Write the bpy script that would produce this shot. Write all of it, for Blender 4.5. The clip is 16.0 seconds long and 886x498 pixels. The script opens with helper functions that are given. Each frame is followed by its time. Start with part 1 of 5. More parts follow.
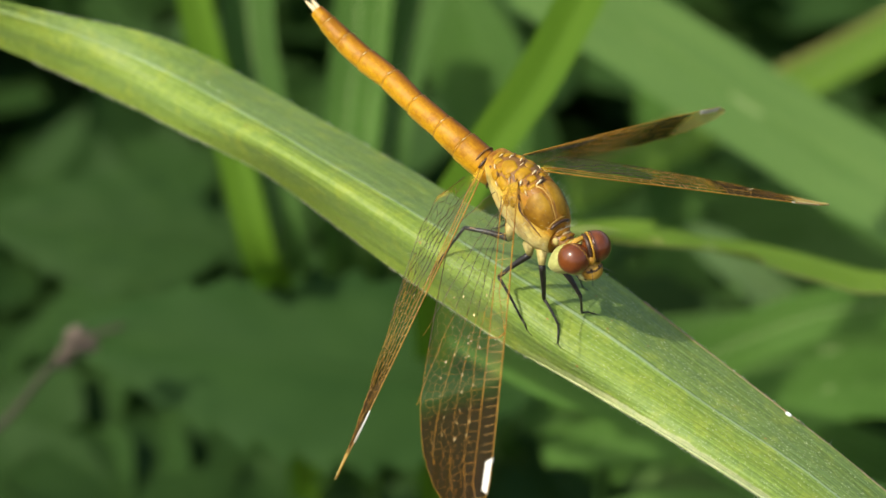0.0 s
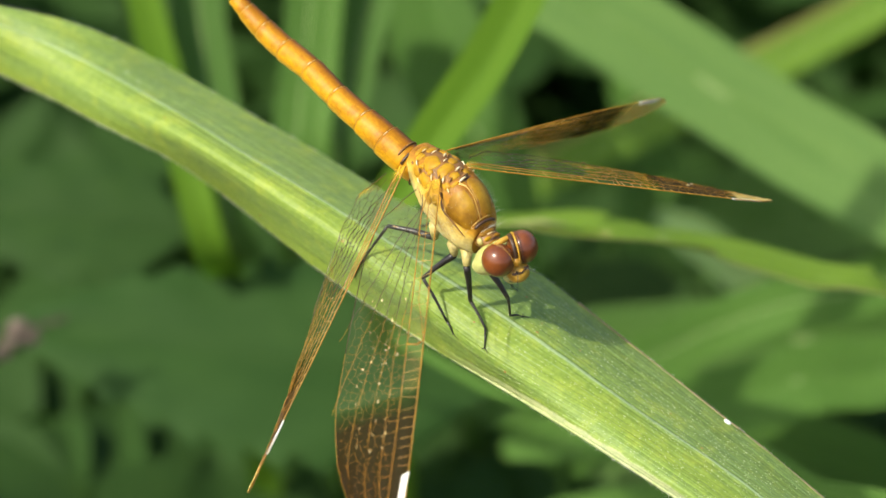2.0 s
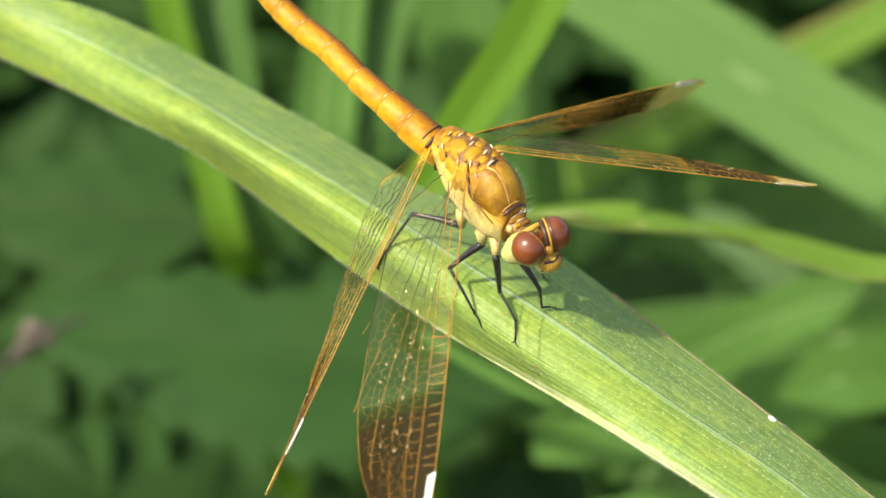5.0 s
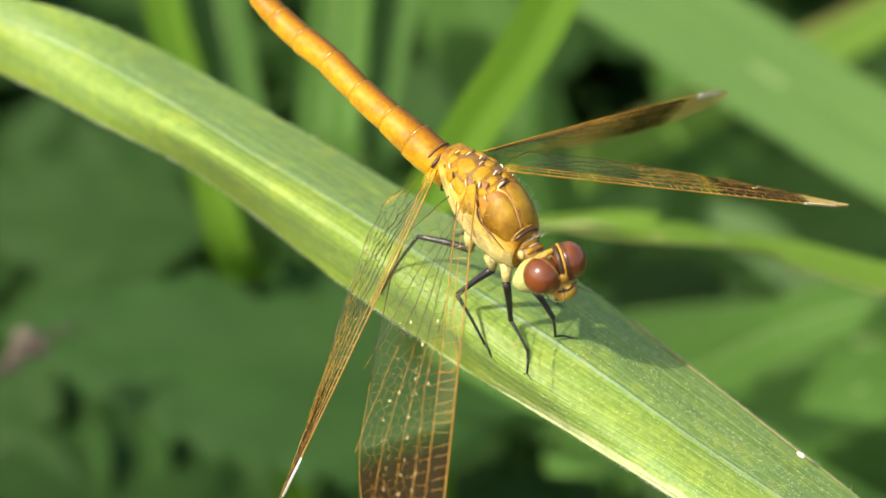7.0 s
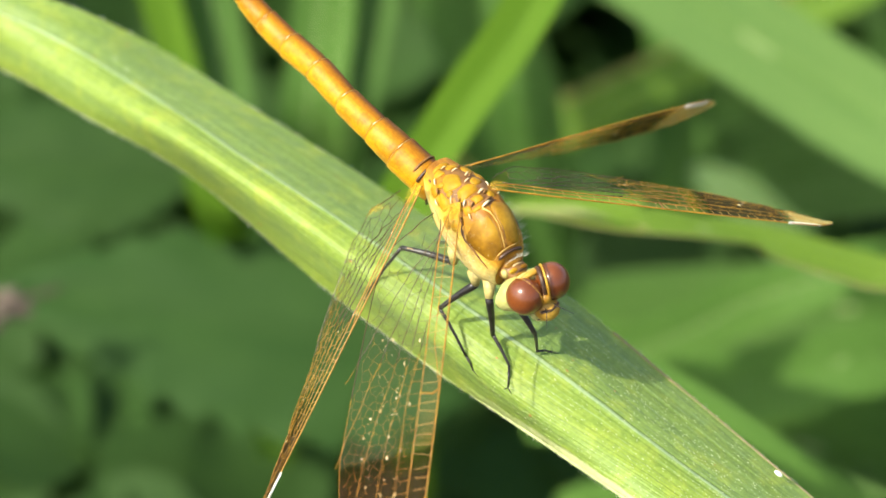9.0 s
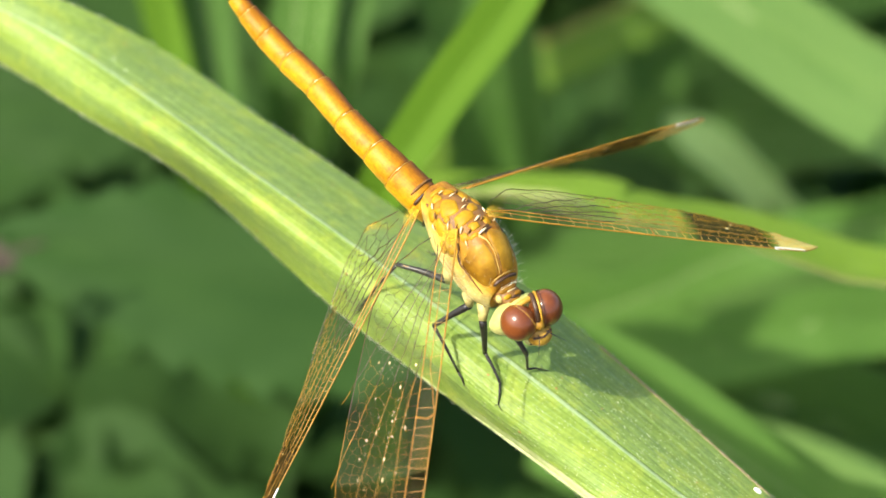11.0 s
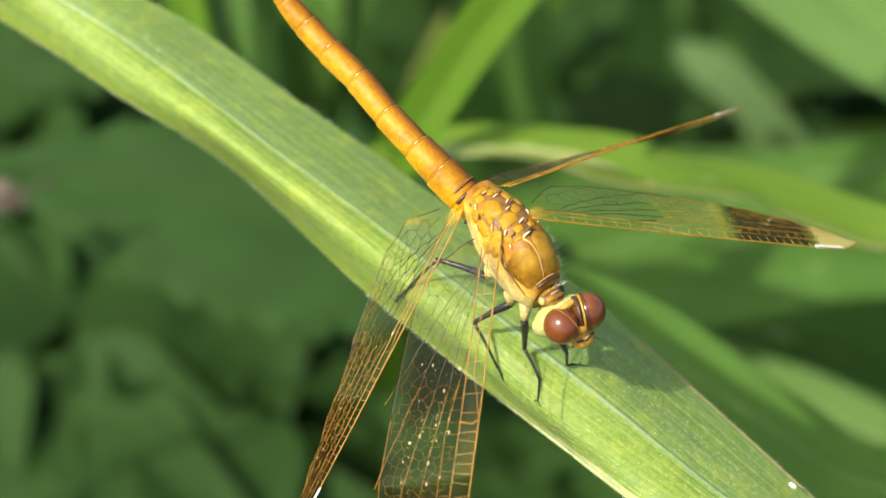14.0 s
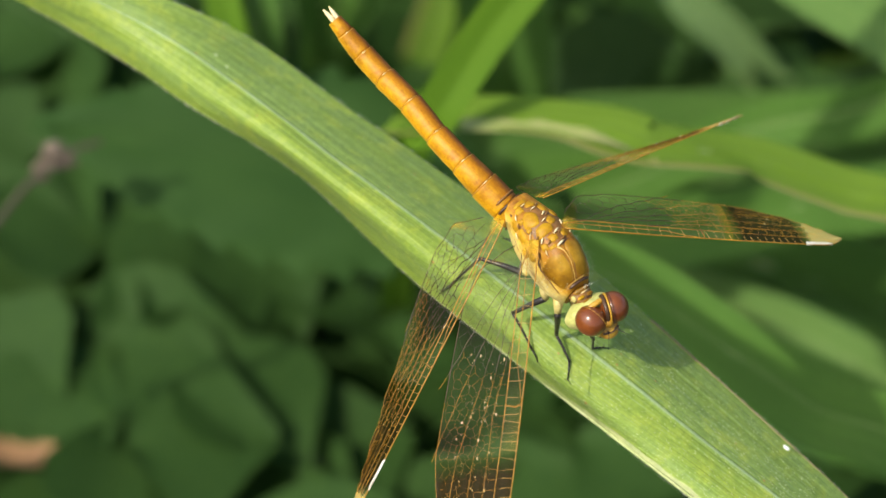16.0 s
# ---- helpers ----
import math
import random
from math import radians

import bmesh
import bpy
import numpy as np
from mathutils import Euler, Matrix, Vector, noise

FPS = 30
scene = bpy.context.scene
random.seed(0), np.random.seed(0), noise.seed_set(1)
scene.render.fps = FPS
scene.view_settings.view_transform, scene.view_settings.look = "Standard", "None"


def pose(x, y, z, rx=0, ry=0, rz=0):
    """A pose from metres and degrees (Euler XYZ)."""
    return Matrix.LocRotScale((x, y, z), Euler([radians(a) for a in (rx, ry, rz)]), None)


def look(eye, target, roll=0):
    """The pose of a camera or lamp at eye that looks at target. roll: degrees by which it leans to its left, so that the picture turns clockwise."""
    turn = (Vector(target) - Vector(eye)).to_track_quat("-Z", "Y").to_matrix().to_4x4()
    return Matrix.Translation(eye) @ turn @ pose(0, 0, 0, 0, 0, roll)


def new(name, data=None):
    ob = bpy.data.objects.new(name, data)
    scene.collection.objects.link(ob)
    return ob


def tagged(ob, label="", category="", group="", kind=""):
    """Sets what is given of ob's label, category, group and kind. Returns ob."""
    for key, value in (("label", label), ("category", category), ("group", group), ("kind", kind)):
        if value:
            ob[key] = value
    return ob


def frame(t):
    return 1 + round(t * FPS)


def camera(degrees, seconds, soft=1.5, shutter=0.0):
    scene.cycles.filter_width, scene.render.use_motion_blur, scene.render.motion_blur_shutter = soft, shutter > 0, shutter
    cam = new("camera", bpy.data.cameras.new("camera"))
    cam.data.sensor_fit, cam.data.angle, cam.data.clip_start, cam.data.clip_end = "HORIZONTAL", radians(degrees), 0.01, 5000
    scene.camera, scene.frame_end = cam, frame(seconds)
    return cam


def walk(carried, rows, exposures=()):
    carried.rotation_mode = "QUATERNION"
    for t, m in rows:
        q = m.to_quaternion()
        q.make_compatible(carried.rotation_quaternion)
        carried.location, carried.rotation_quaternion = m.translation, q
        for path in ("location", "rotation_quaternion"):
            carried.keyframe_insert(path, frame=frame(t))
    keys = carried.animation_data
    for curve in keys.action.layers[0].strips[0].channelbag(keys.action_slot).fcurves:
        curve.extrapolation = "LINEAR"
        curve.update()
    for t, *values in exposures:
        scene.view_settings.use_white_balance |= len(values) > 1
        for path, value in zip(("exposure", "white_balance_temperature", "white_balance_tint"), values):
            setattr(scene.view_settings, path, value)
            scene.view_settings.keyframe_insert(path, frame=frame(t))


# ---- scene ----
# camera: hand-held close-up, a little over a hand's width from the subject
cam = camera(24, 16.0)
cam.data.dof.use_dof = True
cam.data.dof.aperture_fstop = 25.0
PATH = [
    (0, (-0.00692, -0.13917, 0.08506), (-0.00692, 0.00005, -0.00535), -0.00),
    (0.5, (-0.00603, -0.13601, 0.08275), (-0.00645, 0.00300, -0.00798), -0.04),
    (1, (-0.00304, -0.13341, 0.08278), (-0.00448, 0.00514, -0.00864), -0.38),
    (1.5, (-0.00075, -0.13253, 0.08268), (-0.00182, 0.00586, -0.00899), -0.43),
    (2, (-0.00036, -0.13117, 0.08254), (-0.00100, 0.00673, -0.00986), -0.23),
    (2.5, (-0.00044, -0.13106, 0.07870), (-0.00106, 0.00837, -0.01138), -0.51),
    (3, (-0.00083, -0.12921, 0.08120), (-0.00159, 0.00895, -0.01082), -0.34),
    (3.5, (-0.00166, -0.12828, 0.07960), (-0.00218, 0.01000, -0.01223), -0.15),
    (4, (-0.00111, -0.12695, 0.07911), (-0.00271, 0.01123, -0.01287), -0.73),
    (6.5, (-0.00014, -0.11962, 0.07322), (-0.00396, 0.01893, -0.01814), -1.02),
    (7, (-0.00033, -0.11583, 0.07462), (-0.00399, 0.02135, -0.01879), -1.29),
    (7.5, (-0.00057, -0.11493, 0.07611), (-0.00345, 0.02259, -0.01681), -1.44),
    (8, (-0.00179, -0.11592, 0.07500), (-0.00316, 0.02229, -0.01694), 0.06),
    (8.5, (0.00132, -0.11382, 0.07319), (-0.00276, 0.02304, -0.02066), -0.85),
    (9, (-0.00026, -0.11131, 0.08081), (-0.00271, 0.02122, -0.01912), 0.11),
    (11.5, (-0.00526, -0.10706, 0.09079), (-0.00308, 0.01911, -0.01708), 2.68),
    (12, (-0.00837, -0.10518, 0.09034), (-0.00505, 0.02172, -0.01663), 3.03),
    (12.5, (-0.00749, -0.10080, 0.09048), (-0.00489, 0.02535, -0.01739), 2.71),
    (13, (-0.00871, -0.10004, 0.08939), (-0.00513, 0.02710, -0.01728), 3.19),
    (13.5, (-0.00920, -0.10088, 0.09311), (-0.00499, 0.02203, -0.01839), 3.52),
    (14, (-0.00857, -0.10094, 0.09749), (-0.00427, 0.01753, -0.01870), 3.75),
    (14.5, (-0.00868, -0.09924, 0.10206), (-0.00475, 0.01607, -0.01729), 3.94),
    (15, (-0.01297, -0.09992, 0.10547), (-0.00700, 0.01263, -0.01640), 5.01),
    (15.5, (-0.01428, -0.10264, 0.11523), (-0.00773, 0.00738, -0.00891), 5.06),
    (16, (-0.01583, -0.10840, 0.12071), (-0.00825, 0.00178, -0.00321), 4.54),
]
walk(cam, [(t, look(eye, target, roll)) for t, eye, target, roll in PATH],
     [(0, 0.46), (1.5, 0.66), (2.5, 0.92), (3.0, 1.02), (4.0, 1.08), (6.5, 0.97), (7.5, 0.98), (8.5, 1.10), (9.0, 1.16), (11.5, 1.22), (12.5, 1.01), (14.0, 0.94), (15.5, 0.71), (16.0, 0.62)])

# ---- light ----
SUN_WAY = Vector((-0.55, -0.37, 0.75)).normalized()
world = bpy.data.worlds.new("sky")
scene.world = world
world.use_nodes = True
sky = world.node_tree.nodes.new("ShaderNodeTexSky")
sky.sky_type = "NISHITA"
sky.sun_disc = False
sky.dust_density, sky.ozone_density = 3.0, 0.4
sky.sun_elevation = math.asin(SUN_WAY.z)
sky.sun_rotation = math.atan2(SUN_WAY.x, SUN_WAY.y)
world.node_tree.links.new(sky.outputs[0], world.node_tree.nodes["Background"].inputs[0])
world.node_tree.nodes["Background"].inputs[1].default_value = 0.15
sun_data = bpy.data.lights.new("sun", "SUN")
sun_data.energy, sun_data.angle, sun_data.color = 3.15, radians(1.0), (1.0, 0.94, 0.80)
sun = new("sun", sun_data)
sun.matrix_world = look(SUN_WAY * 2.0, (0, 0, 0))

MM = 0.001


# ---- materials ----
def material(name):
    m = bpy.data.materials.new(name)
    m.use_nodes = True
    nt = m.node_tree
    return m, nt, nt.nodes["Principled BSDF"]


def node(nt, kind, **inputs):
    n = nt.nodes.new(kind)
    for key, value in inputs.items():
        n.inputs[key.replace("_", " ")].default_value = value
    return n


def ramp(nt, fac, stops):
    r = nt.nodes.new("ShaderNodeValToRGB")
    own = r.color_ramp.elements
    own.remove(own[-1])
    own[0].position, own[0].color = stops[0][0], (*stops[0][1], 1)
    for p, c in stops[1:]:
        own.new(p).color = (*c, 1)
    nt.links.new(fac, r.inputs[0])
    return r.outputs[0]


def mix(nt, fac, a, b, mode="MIX"):
    n = nt.nodes.new("ShaderNodeMix")
    n.data_type, n.blend_type = "RGBA", mode
    for sock, value in ((n.inputs[0], fac), (n.inputs[6], a), (n.inputs[7], b)):
        if isinstance(value, bpy.types.NodeSocket):
            nt.links.new(value, sock)
        elif isinstance(value, (int, float)):
            sock.default_value = value
        else:
            sock.default_value = (*value, 1)
    return n.outputs[2]


def maths(nt, op, a, b=0.0):
    n = nt.nodes.new("ShaderNodeMath")
    n.operation = op
    for sock, value in ((n.inputs[0], a), (n.inputs[1], b)):
        if isinstance(value, bpy.types.NodeSocket):
            nt.links.new(value, sock)
        else:
            sock.default_value = value
    return n.outputs[0]


def coords(nt, kind="Object", scale=(1, 1, 1)):
    c = nt.nodes.new("ShaderNodeTexCoord")
    m = nt.nodes.new("ShaderNodeMapping")
    m.inputs["Scale"].default_value = scale
    nt.links.new(c.outputs[kind], m.inputs[0])
    return m.outputs[0]


def noisy(nt, where, scale, detail=3.0, rough=0.55):
    n = node(nt, "ShaderNodeTexNoise", Scale=scale, Detail=detail, Roughness=rough)
    nt.links.new(where, n.inputs["Vector"])
    return n.outputs["Fac"]


def bumped(nt, bsdf, height, strength, distance):
    b = node(nt, "ShaderNodeBump", Strength=strength, Distance=distance)
    nt.links.new(height, b.inputs["Height"])
    nt.links.new(b.outputs[0], bsdf.inputs["Normal"])


def skin(name, colours, scale=900.0, rough=0.4, bump=0.3, coat=0.0, fine=4000.0, shine=0.4):
    """A mottled surface: two or three colours by coarse noise, with fine grain and relief."""
    m, nt, bsdf = material(name)
    where = coords(nt)
    coarse, grain = noisy(nt, where, scale), noisy(nt, where, fine)
    stops = [(0.3 + 0.4 * i / max(1, len(colours) - 1), c) for i, c in enumerate(colours)]
    col = ramp(nt, coarse, stops)
    col = mix(nt, 0.35, col, ramp(nt, grain, [(0.3, (0.35, 0.35, 0.35)), (0.7, (1, 1, 1))]), "MULTIPLY")
    nt.links.new(col, bsdf.inputs["Base Color"])
    bsdf.inputs["Roughness"].default_value = rough
    bsdf.inputs["Coat Weight"].default_value = coat
    bsdf.inputs["Coat Roughness"].default_value = 0.36
    bsdf.inputs["Specular IOR Level"].default_value = shine
    bumped(nt, bsdf, grain, bump, 0.00005)
    return m


def foliage(name, dark, light, stripe=26.0, along=9.0, rough=0.42, thin=0.35, rib=(0.55, 0.66, 0.3), mid_pale=0.5, edge=None, shine=0.3, cool=None):
    """A blade or leaf: long streaks and fine parallel veins over its length (UV x across, y along), light shining through."""
    m, nt, bsdf = material(name)
    streak = noisy(nt, coords(nt, "UV", (stripe, along, 1)), 1.0, 4.0)
    broad = noisy(nt, coords(nt, "UV", (4.5, along * 0.25, 1)), 1.0, 2.0)
    grain = noisy(nt, coords(nt), 5200.0, 2.0)
    col = ramp(nt, streak, [(0.3, dark), (0.7, light)])
    col = mix(nt, maths(nt, "MULTIPLY", broad, 0.75), col, light)
    if cool:
        wax = noisy(nt, coords(nt, "UV", (stripe * 0.45, along * 0.6, 1)), 1.0, 3.0)
        col = mix(nt, ramp(nt, wax, [(0.45, (0, 0, 0)), (0.7, (0.65, 0.65, 0.65))]), col, cool)
    uv = nt.nodes.new("ShaderNodeTexCoord")
    sep = nt.nodes.new("ShaderNodeSeparateXYZ")
    nt.links.new(uv.outputs["UV"], sep.inputs[0])
    across = sep.outputs[0]
    wave = maths(nt, "SINE", maths(nt, "MULTIPLY", across, 6.2832 * stripe * 1.3))
    col = mix(nt, maths(nt, "MULTIPLY", maths(nt, "GREATER_THAN", wave, 0.72), 0.09), col, rib)
    centre = maths(nt, "LESS_THAN", maths(nt, "ABSOLUTE", maths(nt, "SUBTRACT", across, 0.5)), 0.012)
    col = mix(nt, maths(nt, "MULTIPLY", centre, mid_pale), col, rib)
    if edge:
        near = maths(nt, "GREATER_THAN", maths(nt, "ADD", across, maths(nt, "MULTIPLY", broad, 0.1)), 0.93)
        col = mix(nt, near, col, edge)
    col = mix(nt, 0.4, col, ramp(nt, grain, [(0.3, (0.55, 0.6, 0.5)), (0.7, (1, 1, 1))]), "MULTIPLY")
    nt.links.new(col, bsdf.inputs["Base Color"])
    bsdf.inputs["Roughness"].default_value = rough
    bsdf.inputs["Specular IOR Level"].default_value = shine
    bumped(nt, bsdf, maths(nt, "ADD", maths(nt, "MULTIPLY", wave, 0.2), maths(nt, "ADD", streak, grain)), 0.35, 0.00012)
    trans = nt.nodes.new("ShaderNodeBsdfTranslucent")
    nt.links.new(mix(nt, 0.5, col, (0.45, 0.7, 0.05), "MULTIPLY"), trans.inputs[0])
    both = nt.nodes.new("ShaderNodeMixShader")
    both.inputs[0].default_value = thin
    nt.links.new(bsdf.outputs[0], both.inputs[1])
    nt.links.new(trans.outputs[0], both.inputs[2])
    nt.links.new(both.outputs[0], nt.nodes["Material Output"].inputs[0])
    return m


def leaf_skin(name):
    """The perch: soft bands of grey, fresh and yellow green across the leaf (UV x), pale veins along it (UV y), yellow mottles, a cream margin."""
    m, nt, bsdf = material(name)
    uv = nt.nodes.new("ShaderNodeTexCoord")
    sep = nt.nodes.new("ShaderNodeSeparateXYZ")
    nt.links.new(uv.outputs["UV"], sep.inputs[0])
    k, s = sep.outputs[0], sep.outputs[1]
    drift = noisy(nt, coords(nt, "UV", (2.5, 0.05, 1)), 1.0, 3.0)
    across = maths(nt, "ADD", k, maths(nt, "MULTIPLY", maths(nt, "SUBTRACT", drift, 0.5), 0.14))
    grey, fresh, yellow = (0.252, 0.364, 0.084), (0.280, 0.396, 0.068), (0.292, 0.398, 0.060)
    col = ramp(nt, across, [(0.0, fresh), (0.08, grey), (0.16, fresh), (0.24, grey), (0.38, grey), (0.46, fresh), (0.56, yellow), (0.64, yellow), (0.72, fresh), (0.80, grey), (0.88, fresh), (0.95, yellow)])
    streak = noisy(nt, coords(nt, "UV", (30, 0.10, 1)), 1.0, 4.0)
    col = mix(nt, 0.5, col, ramp(nt, streak, [(0.3, (0.72, 0.78, 0.80)), (0.7, (1.10, 1.08, 1.02))]), "MULTIPLY")
    # fine pale veins, broken along their length
    wave = maths(nt, "SINE", maths(nt, "MULTIPLY", maths(nt, "ADD", k, maths(nt, "MULTIPLY", drift, 0.02)), 6.2832 * 34))
    broken = noisy(nt, coords(nt, "UV", (40, 0.35, 1)), 1.0, 3.0)
    line = maths(nt, "MULTIPLY", ramp(nt, wave, [(0.55, (0, 0, 0)), (0.95, (1, 1, 1))]), ramp(nt, broken, [(0.42, (0, 0, 0)), (0.64, (0.32, 0.32, 0.32))]))
    col = mix(nt, line, col, (0.44, 0.56, 0.34))
    where = coords(nt)
    mottle, grain = noisy(nt, where, 520.0, 5.0), noisy(nt, where, 3600.0, 3.0)
    col = mix(nt, ramp(nt, mottle, [(0.52, (0, 0, 0)), (0.68, (0.5, 0.5, 0.5))]), col, (0.43, 0.50, 0.066))
    middle = maths(nt, "LESS_THAN", maths(nt, "ABSOLUTE", maths(nt, "SUBTRACT", k, 0.42)), 0.010)
    col = mix(nt, maths(nt, "MULTIPLY", middle, 0.6), col, (0.46, 0.58, 0.38))
    rim = maths(nt, "ADD", k, maths(nt, "MULTIPLY", maths(nt, "SUBTRACT", mottle, 0.5), 0.10))
    cream = maths(nt, "MULTIPLY", ramp(nt, rim, [(0.905, (0, 0, 0)), (0.93, (1, 1, 1))]), ramp(nt, maths(nt, "MULTIPLY", s, 0.05), [(0.1, (0, 0, 0)), (0.6, (0.85, 0.85, 0.85))]))
    col = mix(nt, cream, col, (0.52, 0.54, 0.27))
    col = mix(nt, 0.5, col, ramp(nt, grain, [(0.3, (0.6, 0.66, 0.62)), (0.7, (1.08, 1.08, 1.05))]), "MULTIPLY")
    flecks = noisy(nt, where, 1500.0, 3.0)
    col = mix(nt, 0.5, col, ramp(nt, flecks, [(0.36, (0.72, 0.80, 0.76)), (0.62, (1.06, 1.05, 1.0))]), "MULTIPLY")
    nt.links.new(col, bsdf.inputs["Base Color"])
    bsdf.inputs["Roughness"].default_value = 0.46
    bsdf.inputs["Specular IOR Level"].default_value = 0.3
    bumped(nt, bsdf, maths(nt, "ADD", maths(nt, "ADD", maths(nt, "MULTIPLY", streak, 1.2), maths(nt, "MULTIPLY", wave, 0.12)), grain), 0.35, 0.0001)
    trans = nt.nodes.new("ShaderNodeBsdfTranslucent")
    nt.links.new(mix(nt, 0.5, col, (0.45, 0.7, 0.05), "MULTIPLY"), trans.inputs[0])
    both = nt.nodes.new("ShaderNodeMixShader")
    both.inputs[0].default_value = 0.3
    nt.links.new(bsdf.outputs[0], both.inputs[1])
    nt.links.new(trans.outputs[0], both.inputs[2])
    nt.links.new(both.outputs[0], nt.nodes["Material Output"].inputs[0])
    return m


def body_skin(name, stops, rough=0.38, spots=0.0):
    """Chitin whose colour runs round the body (UV y: 0 belly, 0.5 back, 1 belly)."""
    m, nt, bsdf = material(name)
    uv = nt.nodes.new("ShaderNodeTexCoord")
    sep = nt.nodes.new("ShaderNodeSeparateXYZ")
    nt.links.new(uv.outputs["UV"], sep.inputs[0])
    where = coords(nt)
    coarse, grain = noisy(nt, where, 700.0), noisy(nt, where, 3800.0)
    wobble = maths(nt, "ADD", sep.outputs[1], maths(nt, "MULTIPLY", maths(nt, "SUBTRACT", coarse, 0.5), 0.16))
    col = ramp(nt, wobble, stops)
    col = mix(nt, 0.65, col, ramp(nt, coarse, [(0.36, (0.58, 0.42, 0.20)), (0.56, (1, 1, 1))]), "MULTIPLY")
    col = mix(nt, 0.4, col, ramp(nt, grain, [(0.35, (0.6, 0.5, 0.4)), (0.6, (1, 1, 1))]), "MULTIPLY")
    streak = noisy(nt, coords(nt, "UV", (5, 46, 1)), 1.0, 3.0)
    col = mix(nt, 0.5, col, ramp(nt, streak, [(0.34, (0.72, 0.62, 0.5)), (0.52, (1, 1, 1)), (0.68, (1.16, 1.14, 1.06))]), "MULTIPLY")
    nt.links.new(col, bsdf.inputs["Base Color"])
    bsdf.inputs["Roughness"].default_value = rough
    bsdf.inputs["Specular IOR Level"].default_value = 0.26
    bsdf.inputs["Subsurface Weight"].default_value = 0.08
    bsdf.inputs["Subsurface Radius"].default_value = (0.0006, 0.0003, 0.0001)
    bumped(nt, bsdf, maths(nt, "ADD", coarse, grain), 0.3, 0.00006)
    return m


def membrane(name, band_in, band_out, soft, ripe):
    """Clear wing film with an amber front edge and root and a dark cross-band (UV x along the wing, y across it)."""
    m, nt, bsdf = material(name)
    uv = nt.nodes.new("ShaderNodeTexCoord")
    sep = nt.nodes.new("ShaderNodeSeparateXYZ")
    nt.links.new(uv.outputs["UV"], sep.inputs[0])
    along, over = sep.outputs[0], sep.outputs[1]
    blot = noisy(nt, coords(nt, "UV", (30, 30, 30)), 1.0)
    pos = maths(nt, "ADD", along, maths(nt, "MULTIPLY", maths(nt, "SUBTRACT", blot, 0.5), 0.035))
    pos = maths(nt, "SUBTRACT", pos, maths(nt, "MULTIPLY", over, 0.2))
    a, b = band_in - 0.03, band_out - 0.03
    dark = ramp(nt, pos, [(0, (0, 0, 0)), (a - soft, (0, 0, 0)), (a + soft, (1, 1, 1)), (b - 0.03, (1, 1, 1)), (b + 0.015, (0, 0, 0))])
    amber = ramp(nt, pos, [(0, (1.0, 1.0, 1.0)), (0.025, (0.6, 0.6, 0.6)), (0.05, (0.0, 0.0, 0.0)), (a - 0.07, (0.0, 0.0, 0.0)), (a, (ripe, ripe, ripe)), (b + 0.02, (0.85, 0.85, 0.85)), (0.99, (0.85, 0.85, 0.85))])
    front = ramp(nt, over, [(0.0, (0.2, 0.2, 0.2)), (0.035, (0.14, 0.14, 0.14)), (0.055, (0, 0, 0))])
    outer = ramp(nt, along, [(0.35, (0.0, 0.0, 0.0)), (0.65, (1, 1, 1))])
    front = maths(nt, "MULTIPLY", front, outer)
    tint = maths(nt, "MAXIMUM", amber, front)
    # the clear film's faint grey-green paints the haze of reflected sky
    col = mix(nt, maths(nt, "MINIMUM", maths(nt, "MULTIPLY", dark, 5.0), 1.0), mix(nt, maths(nt, "MINIMUM", maths(nt, "MULTIPLY", tint, 5.0), 1.0), (0.42, 0.46, 0.30), (0.55, 0.34, 0.03)), (0.020, 0.011, 0.003))
    tip = ramp(nt, pos, [(b - 0.01, (0, 0, 0)), (b + 0.02, (1, 1, 1))])
    col = mix(nt, tip, col, (0.62, 0.50, 0.17))
    nt.links.new(col, bsdf.inputs["Base Color"])
    bsdf.inputs["Roughness"].default_value = 0.45
    bsdf.inputs["Specular IOR Level"].default_value = 0.03
    base = ramp(nt, over, [(0.0, (1, 1, 1)), (0.04, (0.8, 0.8, 0.8)), (0.07, (0, 0, 0))])
    inner = ramp(nt, along, [(0.06, (0, 0, 0)), (0.08, (1, 1, 1))])
    tint = maths(nt, "MULTIPLY", tint, maths(nt, "MAXIMUM", base, inner))
    alpha = maths(nt, "MAXIMUM", maths(nt, "MULTIPLY", dark, 0.88), maths(nt, "ADD", maths(nt, "MULTIPLY", tint, 0.6), 0.022))
    nt.links.new(alpha, bsdf.inputs["Alpha"])
    bumped(nt, bsdf, noisy(nt, coords(nt), 2500.0), 0.15, 0.00005)
    return m


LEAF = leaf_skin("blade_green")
BLADE_BRIGHT = foliage("grass_bright", (0.066, 0.158, 0.010), (0.124, 0.238, 0.018), 10, 0.05, 0.6, 0.4, rib=(0.050, 0.125, 0.008), shine=0.08)
BLADE_PALE = foliage("grass_pale", (0.088, 0.182, 0.044), (0.142, 0.254, 0.062), 8, 0.05, 0.6, 0.3, shine=0.08)
BLADE_WHITISH = foliage("grass_whitish", (0.150, 0.270, 0.090), (0.230, 0.360, 0.130), 8, 0.05, 0.6, 0.3, shine=0.08)
BLADE_COOL = foliage("grass_cool", (0.046, 0.120, 0.017), (0.086, 0.186, 0.029), 10, 0.05, 0.6, 0.3, shine=0.08)
BLADE_YELLOW = foliage("grass_yellow_edge", (0.089, 0.195, 0.020), (0.163, 0.288, 0.032), 8, 0.05, 0.6, 0.4, edge=(0.36, 0.34, 0.110), shine=0.08)
